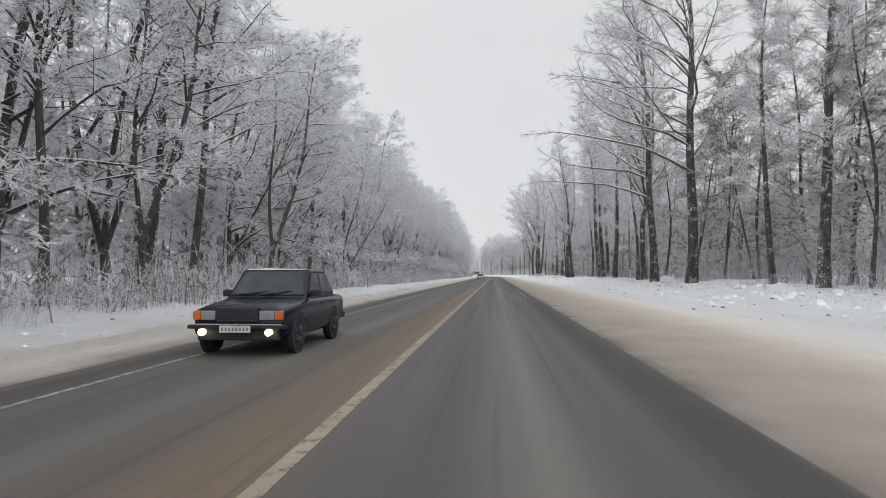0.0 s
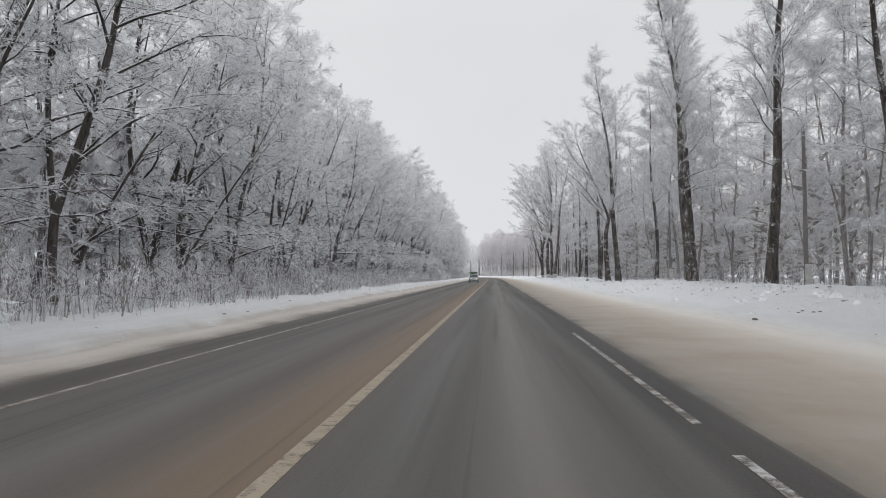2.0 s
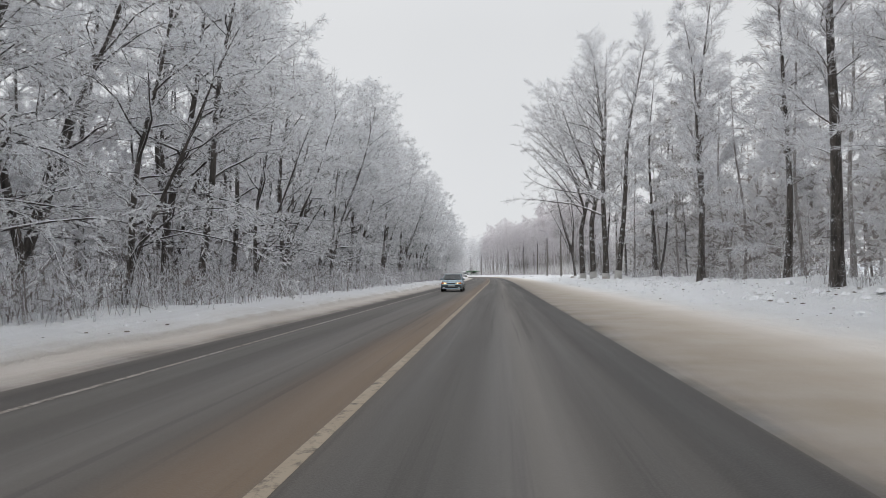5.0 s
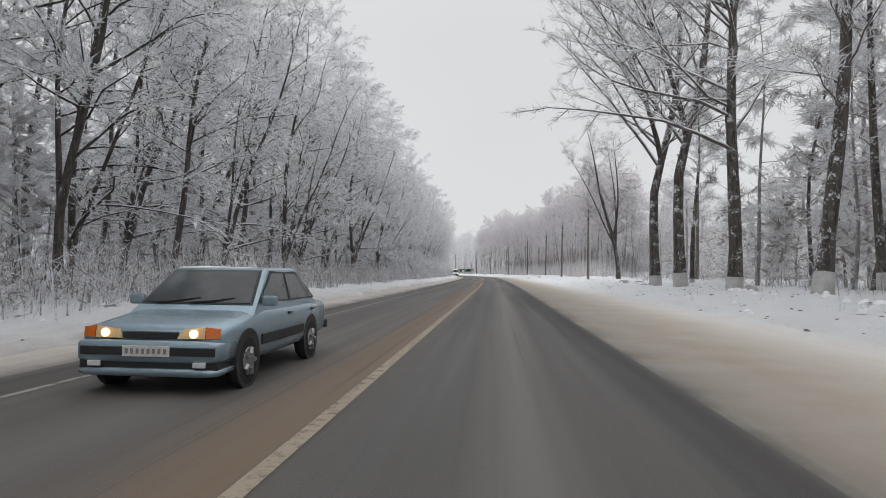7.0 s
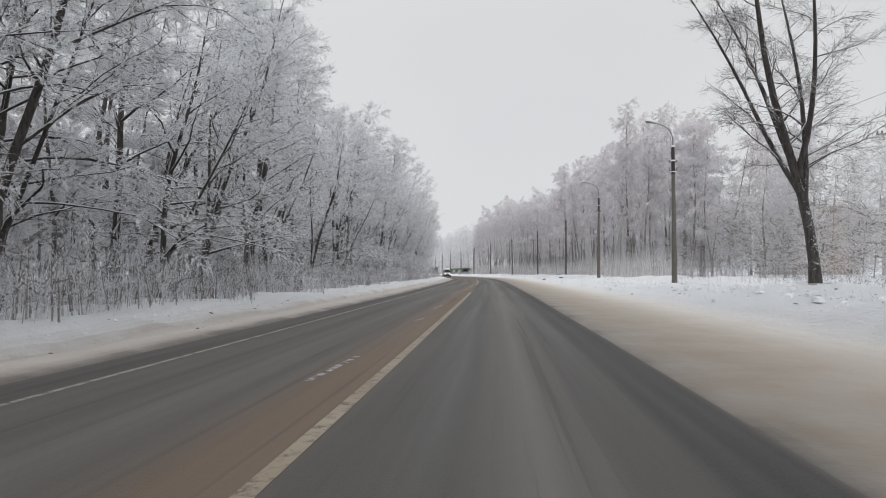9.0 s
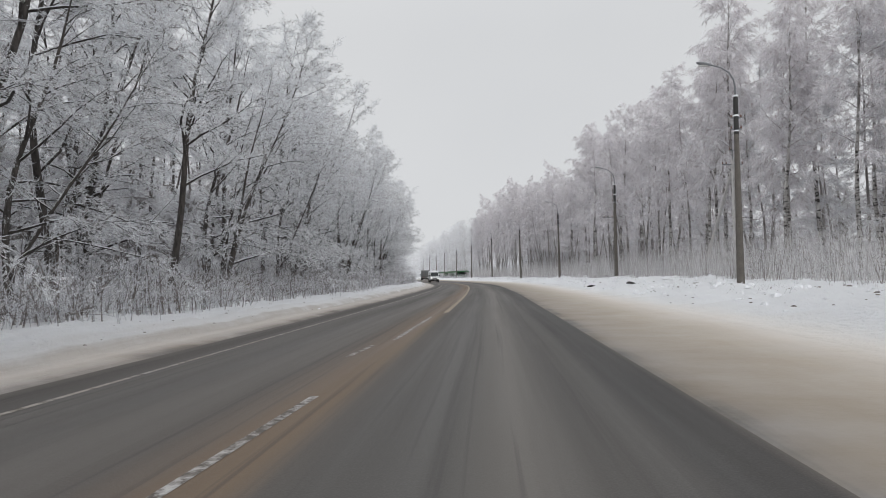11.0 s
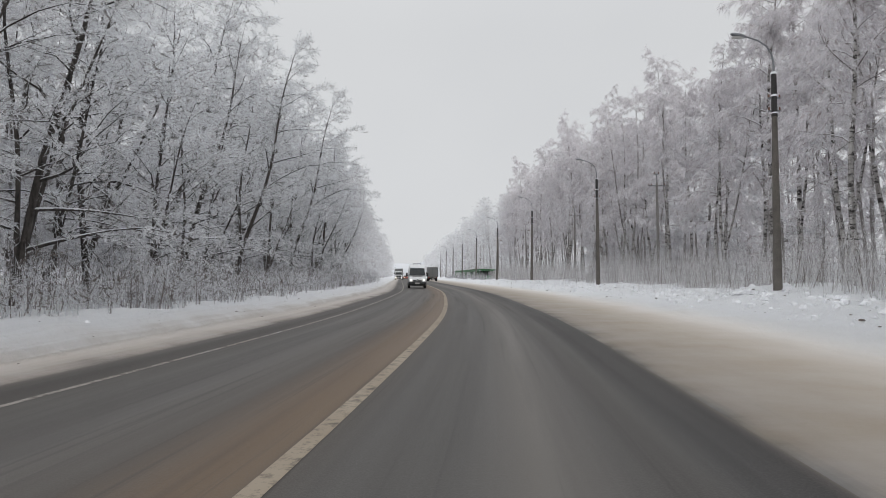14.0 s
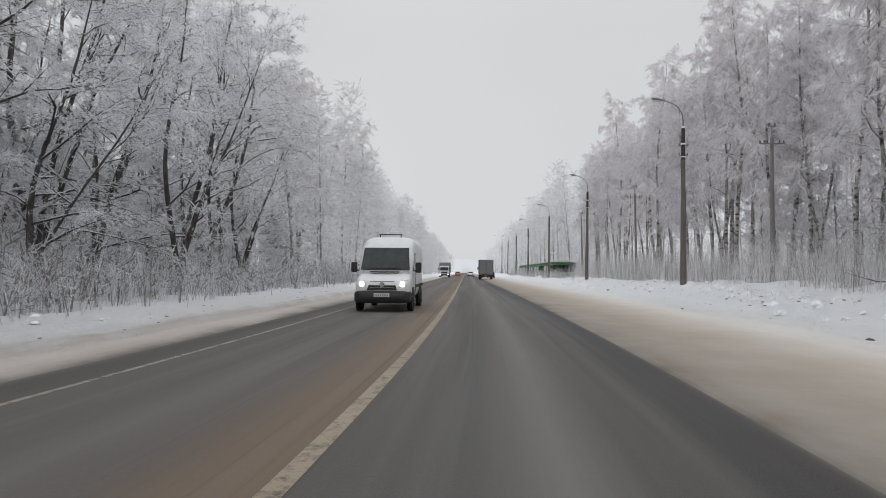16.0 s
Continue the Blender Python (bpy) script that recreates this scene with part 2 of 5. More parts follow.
M = {
    "snow": snow_ground(),
    "asphalt": asphalt(),
    "line": line_paint("line_paint", (0.33, 0.28, 0.215), 0.42),
    "faint": line_paint("faint_line_paint", (0.33, 0.315, 0.295), 0.45),
    "scrap": line_paint("scrap_line_paint", (0.48, 0.48, 0.48), 0.52),
    "bark": bark("dark_bark", (0.030, 0.026, 0.024), (0.105, 0.092, 0.083), 0.42),
    "poplar_bark": bark("poplar_bark", (0.026, 0.022, 0.020), (0.125, 0.108, 0.095), 0.60, 6.0),
    "birch_bark": bark("birch_bark", (0.22, 0.205, 0.195), (0.58, 0.56, 0.54), 0.30, 5.0, True),
    "bough": bark("rimed_bough", (0.026, 0.022, 0.020), (0.085, 0.075, 0.068), 0.58),
    "poplar_bough": bark("rimed_poplar_bough", (0.075, 0.065, 0.058), (0.22, 0.197, 0.18), 0.85, 6.0),
    "pale_bough": bark("rimed_birch_bough", (0.15, 0.135, 0.13), (0.34, 0.31, 0.30), 0.85),
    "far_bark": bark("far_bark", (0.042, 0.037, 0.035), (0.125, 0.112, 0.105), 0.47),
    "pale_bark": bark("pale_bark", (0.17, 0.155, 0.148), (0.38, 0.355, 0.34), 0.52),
    "rime": rime("rime", (0.89, 0.905, 0.93), (0.22, 0.195, 0.185), 0.10),
    "rime_poplar": rime("rime_poplar", (0.88, 0.89, 0.915), (0.28, 0.245, 0.225), 0.12),
    "rime_birch": rime("rime_birch", (0.90, 0.88, 0.90), (0.45, 0.40, 0.385), 0.07),
    "rime_shrub": rime("rime_shrub", (0.74, 0.75, 0.78), (0.20, 0.17, 0.155), 0.32),
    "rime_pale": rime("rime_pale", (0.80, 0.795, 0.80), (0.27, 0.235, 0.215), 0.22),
    # shade inside the wood is put into this duller rime with more bare twigs
    "rime_deep": rime("rime_deep", (0.80, 0.805, 0.83), (0.22, 0.195, 0.185), 0.22),
    # bare twigs paled in colour, in place of haze over the farther trees
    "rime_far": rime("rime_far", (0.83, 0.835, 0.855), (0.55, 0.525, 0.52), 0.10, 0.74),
    "rime_brown": rime("rime_brown", (0.70, 0.685, 0.68), (0.19, 0.16, 0.14), 0.34),
    "rime_bare": rime("rime_bare", (0.72, 0.715, 0.72), (0.14, 0.115, 0.10), 0.52),
    "concrete": concrete("pole_concrete", (0.155, 0.140, 0.124)),
    "pale_concrete": concrete("pale_concrete", (0.60, 0.585, 0.57)),
    "wood_pole": concrete("grey_timber", (0.25, 0.235, 0.22)),
    "steel": plain("galvanised_steel", (0.22, 0.23, 0.24), 0.5, 0.6),
    "sleeve": plain("dark_sleeve", (0.045, 0.043, 0.042), 0.6, 0.3),
    "porcelain": plain("insulator_brown", (0.16, 0.08, 0.05), 0.3),
    "wire": plain("frosted_wire", (0.50, 0.51, 0.53), 0.7),
    "clod": plain("snow_clod", (0.83, 0.84, 0.86), 0.85, 0.0, 3.0, 0.12),
    "limewash": concrete("grey_limewash", (0.50, 0.49, 0.47)),
    "lump": plain("dirty_snow_lump", (0.36, 0.33, 0.31), 0.85, 0.0, 2.0, 0.35),
    "dark_clod": plain("dirty_clod", (0.16, 0.138, 0.122), 0.9, 0.0, 3.0, 0.4),
    "debris": plain("dark_debris", (0.03, 0.028, 0.027), 0.8),
}


# ---- geometry helpers ----
def mesh_from(name, verts, faces, material, smooth=False):
    me = bpy.data.meshes.new(name)
    me.from_pydata(verts, [], faces)
    me.materials.append(material)
    if smooth:
        me.polygons.foreach_set("use_smooth", [True] * len(me.polygons))
    me.update()
    return me


def part(name, bm, material, parent, label=""):
    """One bmesh as one mesh object under a thing or a part."""
    me = bpy.data.meshes.new(name)
    bm.normal_update()
    bm.to_mesh(me)
    bm.free()
    me.materials.append(material)
    ob = new(name, me)
    ob.parent = parent
    return tagged(ob, label)


def thing(name, label, category, group="", at=None):
    ob = new(name)
    ob.empty_display_size = 0.3
    if at is not None:
        ob.matrix_basis = at
    return tagged(ob, label, category, group)


def box(x0, x1, y0, y1, z0, z1, bevel=0.0, bm=None):
    bm = bm or bmesh.new()
    made = bmesh.ops.create_cube(bm, size=1, matrix=Matrix.LocRotScale(((x0 + x1) / 2, (y0 + y1) / 2, (z0 + z1) / 2), None, (x1 - x0, y1 - y0, z1 - z0)))
    if bevel:
        edges = {e for v in made["verts"] for e in v.link_edges}
        bmesh.ops.bevel(bm, geom=list(edges), offset=bevel, segments=2, profile=0.6, affect="EDGES")
    return bm


def drum(p, q, r0, r1, sides=12, bm=None):
    """A tapered round bar from p to q."""
    bm = bm or bmesh.new()
    p, q = Vector(p), Vector(q)
    turn = (q - p).to_track_quat("Z", "Y").to_matrix().to_4x4()
    bmesh.ops.create_cone(bm, cap_ends=True, segments=sides, radius1=r0, radius2=r1, depth=(q - p).length, matrix=Matrix.Translation((p + q) / 2) @ turn)
    return bm


def rod(points, radii, sides=8, bm=None):
    """A round bar bent along points."""
    bm = bm or bmesh.new()
    verts, faces = tube([Vector(p) for p in points], radii, sides)
    made = [bm.verts.new(v) for v in verts]
    for f in faces:
        bm.faces.new([made[i] for i in f])
    for ring in (made[:sides][::-1], made[-sides:]):
        bm.faces.new(ring)
    return bm


def tube(points, radii, sides, base=0):
    verts, faces = [], []
    side = Vector((1, 0.13, 0.07)).normalized()
    for i, p in enumerate(points):
        way = (points[min(i + 1, len(points) - 1)] - points[max(i - 1, 0)]).normalized()
        if abs(way.dot(side)) > 0.93:
            side = Vector((0.1, 1, 0.1)).normalized()
        a = way.cross(side).normalized()
        b = way.cross(a)
        for k in range(sides):
            turn = 2 * math.pi * k / sides
            verts.append(p + (a * math.cos(turn) + b * math.sin(turn)) * radii[i])
    for i in range(len(points) - 1):
        for k in range(sides):
            m = (k + 1) % sides
            faces.append((base + i * sides + k, base + (i + 1) * sides + k, base + (i + 1) * sides + m, base + i * sides + m))
    return verts, faces


# ---- the road's line: x of the centre line by y, smoothed ----
KNOTS_Y = [-3000, 205, 235, 263, 281, 290, 300, 308, 317, 330, 340, 351, 362, 372, 394, 452, 560, 3000]
KNOTS_X = [0, 0, -0.22, -0.72, -1.03, -1.33, -1.70, -2.03, -2.5, -3.45, -4.75, -6.3, -8.0, -9.9, -14.4, -26.6, -49.2, -560]
_s = np.arange(-3000, 3000, 1.0)
_x = np.interp(_s, KNOTS_Y, KNOTS_X)
_k = np.exp(-0.5 * (np.arange(-24, 25) / 4.5) ** 2)
_x = np.convolve(np.pad(_x, 24, mode="edge"), _k / _k.sum(), mode="valid")


def road_x(s):
    return float(np.interp(s, _s, _x))


def heading(s):
    """The road's turn to the left of +y, in radians."""
    return math.atan2(-(road_x(s + 1.5) - road_x(s - 1.5)), 3.0)


def along(s, d, z=0.0):
    """A place at y = s on the centre line and d metres to its right."""
    h = heading(s)
    return Vector((road_x(s) + d * math.cos(h), s + d * math.sin(h), z))


def road_spot(x, y):
    """s and d of a place."""
    s = y
    for _ in range(6):
        h = heading(s)
        d = (x - road_x(s)) / math.cos(h)
        s = y - d * math.sin(h)
    return s, d


PROFILE_D = [-2000, -60, -26, -14, -10.5, -8.6, -7.6, -6.9, -6.2, -5.75, -5.6, -4.75, -4.5, -3.8, 3.3, 3.62, 3.80, 4.3, 7.0, 8.4, 9.4, 10.6, 12.0, 14.0, 18, 40, 2000]
PROFILE_Z = [2.0, 0.9, 0.6, 0.50, 0.42, 0.38, 0.40, 0.40, 0.31, 0.19, 0.07, 0.045, 0.01, -0.10, -0.10, -0.012, 0.006, 0.018, 0.05, 0.09, 0.17, 0.26, 0.36, 0.46, 0.6, 0.9, 2.0]


def ground_z(s, d):
    z = float(np.interp(d, PROFILE_D, PROFILE_Z))
    off = max(0.0, min(1.0, (d - 7.6) / 3.0, 1.0)) if d > 0 else max(0.0, min(1.0, (-d - 5.2) / 1.5))
    near = 1.0 if abs(d) < 40 else 0.3
    z += off * near * (0.17 * noise.noise((s * 0.35, d * 0.5, 1.7)) + 0.15 * noise.noise((s * 1.1, d * 1.2, 5.1)) + 0.07 * noise.noise((s * 0.08, d * 0.1, 9.0)))
    if 9.5 < d < 24:
        swell = min(1.0, (d - 9.5) / 2.5, (24 - d) / 4.0)
        z += swell * (0.55 * max(0.0, noise.noise((s * 0.22, d * 0.26, 4.4)) + 0.05) + 0.20 * abs(noise.noise((s * 0.62, d * 0.7, 2.2))))
    if 4.5 < abs(d) < 10:
        z += 0.018 * noise.noise((s * 0.25, d * 2.4, 3.3))
    return z


def sheet(name, ss, dd, height, material):
    """A strip that follows the road, with (d, s) as its texture coordinates."""
    hold = lambda d: max(-70.0, min(70.0, d))
    verts = [along(s, hold(d), height(s, d)) + Vector((d - hold(d), 0, 0)) for s in ss for d in dd]
    w = len(dd)
    faces = [(i * w + j, i * w + j + 1, (i + 1) * w + j + 1, (i + 1) * w + j) for i in range(len(ss) - 1) for j in range(w - 1)]
    me = mesh_from(name, verts, faces, material, True)
    layer = me.uv_layers.new(name="road")
    loops = np.empty(len(me.loops), int)
    me.loops.foreach_get("vertex_index", loops)
    table = np.array([(d, s) for s in ss for d in dd], float)
    layer.data.foreach_set("uv", table[loops].ravel())
    return tagged(new(name, me), kind="structure")


# ---- ground, road and markings ----
S_NEAR = [float(v) for v in np.r_[[-300, -150, -60, -30], np.arange(-12, 420, 0.7), np.arange(420, 640, 3.0), [700, 800, 1000, 1400, 2400]]]
D_GROUND = [-1500, -500, -200, -100, -60, -40, -30, -24, -20, -17, -14.5, -13, -12, -11, -10.2, -9.5, -8.9, -8.4, -7.9, -7.5, -7.1, -6.7, -6.3, -6.0, -5.75, -5.6, -5.3, -5.0, -4.75, -4.5, -4.3, -4.1, -3.8,
            0, 3.3, 3.62, 3.80, 4.0, 4.3, 4.6, 4.9, 5.5, 6.3, 7.0, 7.6, 8.1, 8.5, 8.9, 9.3, 9.7, 10.1, 10.5, 11, 11.5, 12, 12.6, 13.2, 13.8, 14.4, 15, 15.7, 16.5, 17.5, 18.5, 19.7, 21, 25, 30, 40, 60, 100, 200, 500, 1500]
sheet("ground", S_NEAR, D_GROUND, ground_z, M["snow"])
S_ROAD = [float(v) for v in np.r_[[-60, -20], np.arange(0, 520, 2.0), np.arange(520, 1000, 10)]]
sheet("road", S_ROAD, [-4.85, -3.5, -2, -1, 0, 1, 2, 3.5, 4.3], lambda s, d: 0.0, M["asphalt"])


def marking(name, s0, s1, d, width, material, drift=0.0):
    n = max(2, int((s1 - s0) / 2.0))
    ss = [s0 + (s1 - s0) * i / n for i in range(n + 1)]
    verts = [along(s, d + drift * (s - s0) / (s1 - s0) + e, 0.004) for s in ss for e in (-width / 2, width / 2)]
    me = mesh_from(name, verts, [(2 * i, 2 * i + 1, 2 * i + 3, 2 * i + 2) for i in range(n)], material)
    return tagged(new(name, me), kind="structure")


marking("centre_line", -40, 238, 0.0, 0.15, M["line"])
marking("centre_line", 263.2, 900, 0.0, 0.17, M["line"])
marking("edge_line", -40, 900, -3.5, 0.09, M["faint"])
for s0, s1, d in ((40, 52, 3.3), (53, 62, 3.32)):
    marking("edge_line", s0, s1, d, 0.09, M["scrap"])
for s0, s1, d in ((196.5, 197.6, -0.95), (203.2, 205.6, -0.82), (213.0, 214.2, -0.7), (219, 221.5, -0.75), (243, 247, -0.55), (250.6, 252.3, -0.85), (253.4, 261.0, -0.45)):
    marking("worn_line", s0, s1, d, 0.10, M["scrap"], 0.12)


# ---- trees ----
def limb(rng, start, way, length, droop, steps, wander=0.16):
    """Points of a bough that leaves start along way and bends up (droop < 0) or down."""
    pts, p, w = [start.copy()], start.copy(), way.normalized()
    for i in range(steps):
        w = (w + Vector((rng.gauss(0, wander), rng.gauss(0, wander), rng.gauss(0, wander * 0.6) - droop / steps))).normalized()
        p = p + w * (length / steps)
        pts.append(p.copy())
    return pts


def twigs(rnd, bases, ways, count, lo, hi, width, spread, fall):
    """Thin tapered sprays of rime: one sliver each, set along boughs."""
    pick = rnd.integers(0, len(bases), count)
    p = bases[pick] + rnd.normal(0, 0.09, (count, 3))
    w = ways[pick] + rnd.normal(0, spread, (count, 3))
    w[:, 2] -= fall
    w /= np.linalg.norm(w, axis=1)[:, None] + 1e-6
    length = rnd.uniform(lo, hi, count)[:, None]
    side = np.cross(w, rnd.normal(0, 1, (count, 3)))
    side /= np.linalg.norm(side, axis=1)[:, None] + 1e-6
    half = (width * rnd.uniform(0.7, 1.3, count) / 2)[:, None]
    verts = np.stack([p - side * half, p + side * half, p + w * length], 1).reshape(-1, 3)
    return verts


def grow(seed, height, r0, t0, boughs, low, high, rise, arch, subs, twig_count, twig_len, twig_width, stems=1, split=0.12, apart=0.10, lean=(0.0, 0.0), side_bias=0.0,
         sub_len=0.42, sub_fall=0.0, twig_spread=0.5, twig_fall=0.0, sides=7, steps=5, thick=0.0105, wander=0.17, crook=0.014, shoots=0, flat=0.35):
    """One tree as (trunk vertices, trunk faces, further stems, bough vertices, bough faces, twig vertices).
    low and high: reach of the boughs at the foot and at the top of the crown; arch: how far they bend over (above 0) or up; lean and side_bias point to +x."""
    rng, rnd = random.Random(seed), np.random.default_rng(seed)
    verts, faces, bverts, bfaces = [], [], [], []

    def keep(points, radii, n, vs=bverts, fs=bfaces):
        v, f = tube(points, radii, n, len(vs))
        vs.extend(v)
        fs.extend(f)

    leaders, more, n = [], [], 12
    for k in range(stems):
        turn = rng.uniform(-math.pi, math.pi) if k == 0 else turn + 2 * math.pi / stems + rng.gauss(0, 0.4)
        out = Vector((math.cos(turn), math.sin(turn), 0)) * (0.0 if stems == 1 else height * apart)
        fork_at = split * rng.uniform(0.8, 1.25)
        w1, w2, w3, w4 = (rng.uniform(0, 6.3) for _ in range(4))
        own_height = height * (1.0 if k == 0 else rng.uniform(0.78, 0.98))
        pts = []
        for i in range(n + 1):
            t = i / n
            after = max(0.0, t - fork_at) / (1 - fork_at)
            sway = Vector((math.sin(t * 4.1 + w1) - math.sin(w1) + 0.45 * (math.sin(t * 10.3 + w2) - math.sin(w2)), math.sin(t * 4.6 + w3) - math.sin(w3) + 0.45 * (math.sin(t * 9.1 + w4) - math.sin(w4)), 0)) * height * crook
            pts.append(Vector((lean[0] * height * t ** 1.5, lean[1] * height * t ** 1.5, own_height * t)) + sway * (1.0 if k == 0 else after ** 0.5) + out * after ** 0.75)
        if k:
            root = leaders[0][0]
            cut = max(1, int(fork_at * n))
            pts = [root[i] if i <= cut else p + (root[cut] - pts[cut]) * (1 - (i - cut) / (n - cut)) for i, p in enumerate(pts)]
        r = r0 * (1.0 if k == 0 else rng.uniform(0.6, 0.8))
        radii = [r * ((1 - i / n) ** 0.85 * 0.95 + 0.02) * (1.28 if i == 0 else 1.0) for i in range(n + 1)]
        if k == 0:
            keep(pts, radii, sides, verts, faces)
        else:
            low_ring = max(0, int(fork_at * n) - 1)
            more.append(tube(pts[low_ring:], radii[low_ring:], sides))
        leaders.append((pts, radii))
    bases, ways = [], []
    for b in range(boughs):
        pts, radii = leaders[b % stems]
        t = t0 + (0.985 - t0) * ((b + rng.random()) / boughs) ** 0.85
        i = min(n - 1, int(t * n))
        f = t * n - i
        start = pts[i].lerp(pts[i + 1], f)
        rad = radii[i] * (1 - f) + radii[i + 1] * f
        turn = (b * 2.399 + rng.gauss(0, 0.5) + math.pi) % (2 * math.pi) - math.pi
        if rng.random() < side_bias:
            turn *= 0.35
        u = (t - t0) / (1 - t0)
        up = rise + rng.gauss(0, 0.16) + 0.4 * (u - 0.4)
        way = Vector((math.cos(turn) * math.cos(up), math.sin(turn) * math.cos(up), math.sin(up)))
        length = (low + (high - low) * u) * rng.uniform(0.55, 1.12) * (1 + 0.25 * side_bias * math.cos(turn))
        lp = limb(rng, start, way, length, arch, steps, wander)
        br = min(rad * 0.60, 0.008 + length * thick)
        keep(lp, [br * (1 - 0.88 * j / steps) for j in range(steps + 1)], 4 if sides > 5 else 3)
        for j in range(steps // 2 + 1, steps + 1):
            for q in range(5):
                bases.append(lp[j - 1].lerp(lp[j], (q + 1) / 5))
                ways.append((lp[j] - lp[j - 1]).normalized())
        for c in range(subs):
            v = 0.16 + 0.80 * (c + rng.random()) / subs
            j = min(steps - 1, int(v * steps))
            s0 = lp[j].lerp(lp[j + 1], v * steps - j)
            w0 = (lp[j + 1] - lp[j]).normalized()
            across = w0.cross(Vector((0, 0, 1)))
            across = (across if across.length > 0.05 else Vector((1, 0, 0))).normalized() * (1 if c % 2 else -1)
            w1 = (w0 * 0.75 + across * rng.uniform(0.45, 0.95) + Vector((0, 0, rng.gauss(0.05, flat) - sub_fall))).normalized()
            reach = length * sub_len * (1.15 - v) * rng.uniform(0.6, 1.25) + 0.3
            sp = limb(rng, s0, w1, reach, arch * 0.6 + sub_fall, 2, 0.2)
            keep([sp[0], sp[2]], [max(0.006, br * 0.30), 0.004], 3)
            for j2 in (1, 2):
                for q in range(4 if reach < 1 else 6):
                    bases.append(sp[j2 - 1].lerp(sp[j2], (q + 1) / (4 if reach < 1 else 6)))
                    ways.append((sp[j2] - sp[j2 - 1]).normalized())
    tw = [twigs(rnd, np.array([tuple(v) for v in bases]), np.array([tuple(v) for v in ways]), twig_count, *twig_len, twig_width, twig_spread, twig_fall)]
    if shoots:
        sb, sw = [], []
        for _ in range(shoots):
            pts, radii = leaders[rng.randrange(stems)]
            t = rng.uniform(0.06, 0.6) * n
            i = int(t)
            turn = rng.uniform(-math.pi, math.pi)
            out = Vector((math.cos(turn), math.sin(turn), rng.uniform(-0.1, 0.9)))
            sb.append(tuple(pts[i].lerp(pts[i + 1], t - i) + out * radii[i] * 0.9))
            sw.append(tuple(out.normalized()))
        tw.append(twigs(rnd, np.array(sb), np.array(sw), shoots, 0.10, 0.42, 0.016, 0.3, 0.0))
    return verts, faces, more, bverts, bfaces, np.concatenate(tw)


FEET = {}


def limewash(ob, source):
    """Whitewash round the foot of a trunk."""
    low, high = FEET[source.name]
    rings = [[p.lerp(q, f) for p, q in zip(low, high)] for f in (0.0, 0.2, 0.42)]
    coat = []
    for ring in rings:
        mid = sum(ring, Vector()) / len(ring)
        coat += [tuple(mid + (p - mid) * 1.03) for p in ring]
    n = len(low)
    faces = [(i * n + k, i * n + (k + 1) % n, (i + 1) * n + (k + 1) % n, (i + 1) * n + k) for i in range(2) for k in range(n)]
    wash = new("limewash", mesh_from("limewash", coat, faces, M["limewash"], True))
    wash.parent = ob
    return tagged(wash, "greyed whitewash round the foot of the trunk")


def tree(name, label, category, wood, bough, frost, trunk_label="", **shape):
    """A tree with its trunk and boughs as one part and its rimed twigs as another."""
    verts, faces, more, bverts, bfaces, tw = grow(**shape)
    ob = thing(name, label, category)
    stem = new("trunk", mesh_from("trunk", [tuple(v) for v in verts], faces, M[wood], True))
    stem.parent = ob
    tagged(stem, trunk_label)
    rings = shape.get("sides", 7)
    FEET[ob.name] = (verts[:rings], verts[rings:2 * rings])
    for side_verts, side_faces in more:
        side_stem = new("side_stem", mesh_from("side_stem", [tuple(v) for v in side_verts], side_faces, M[wood], True))
        side_stem.parent = ob
    arms = new("branchwork", mesh_from("branchwork", [tuple(v) for v in bverts], bfaces, M[bough], True))
    arms.parent = ob
    tagged(arms, "boughs with snow and rime along them", kind="stuff")
    top = new("crown", mesh_from("crown", tw.tolist(), np.arange(len(tw)).reshape(-1, 3).tolist(), M[frost]))
    top.parent = ob
    tagged(top, "dense spray of white rimed twigs")
    return ob


EDGE = [dict(height=17.5, r0=0.18, t0=0.26, boughs=36, low=5.8, high=2.7, rise=0.72, arch=0.50, lean=(0.10, 0.02), side_bias=0.45, stems=2, split=0.16, apart=0.10),
        dict(height=15.5, r0=0.16, t0=0.10, boughs=40, low=5.6, high=2.5, rise=0.66, arch=0.50, lean=(0.17, -0.03), side_bias=0.50, stems=3, split=0.08, apart=0.13),
        dict(height=18.5, r0=0.19, t0=0.30, boughs=36, low=5.0, high=2.8, rise=0.85, arch=0.45, lean=(0.05, 0.0), side_bias=0.35, stems=1),
        dict(height=16.5, r0=0.17, t0=0.18, boughs=39, low=5.4, high=2.6, rise=0.76, arch=0.60, lean=(0.12, 0.05), side_bias=0.45, stems=3, split=0.05, apart=0.14),
        dict(height=14.0, r0=0.15, t0=0.12, boughs=38, low=6.2, high=2.4, rise=0.58, arch=0.55, lean=(0.26, 0.0), side_bias=0.60, stems=2, split=0.12, apart=0.14)]
edge_trees = [tree("roadside_tree", "slender dark-barked tree furred with white hoarfrost", "tree", "bark", "bough", "rime", seed=11 + i, subs=7, twig_count=6500, twig_len=(0.14, 0.55), twig_width=0.080, twig_spread=0.70, twig_fall=0.08,
                   thick=0.0145, wander=0.21, crook=0.018, **e) for i, e in enumerate(EDGE)]

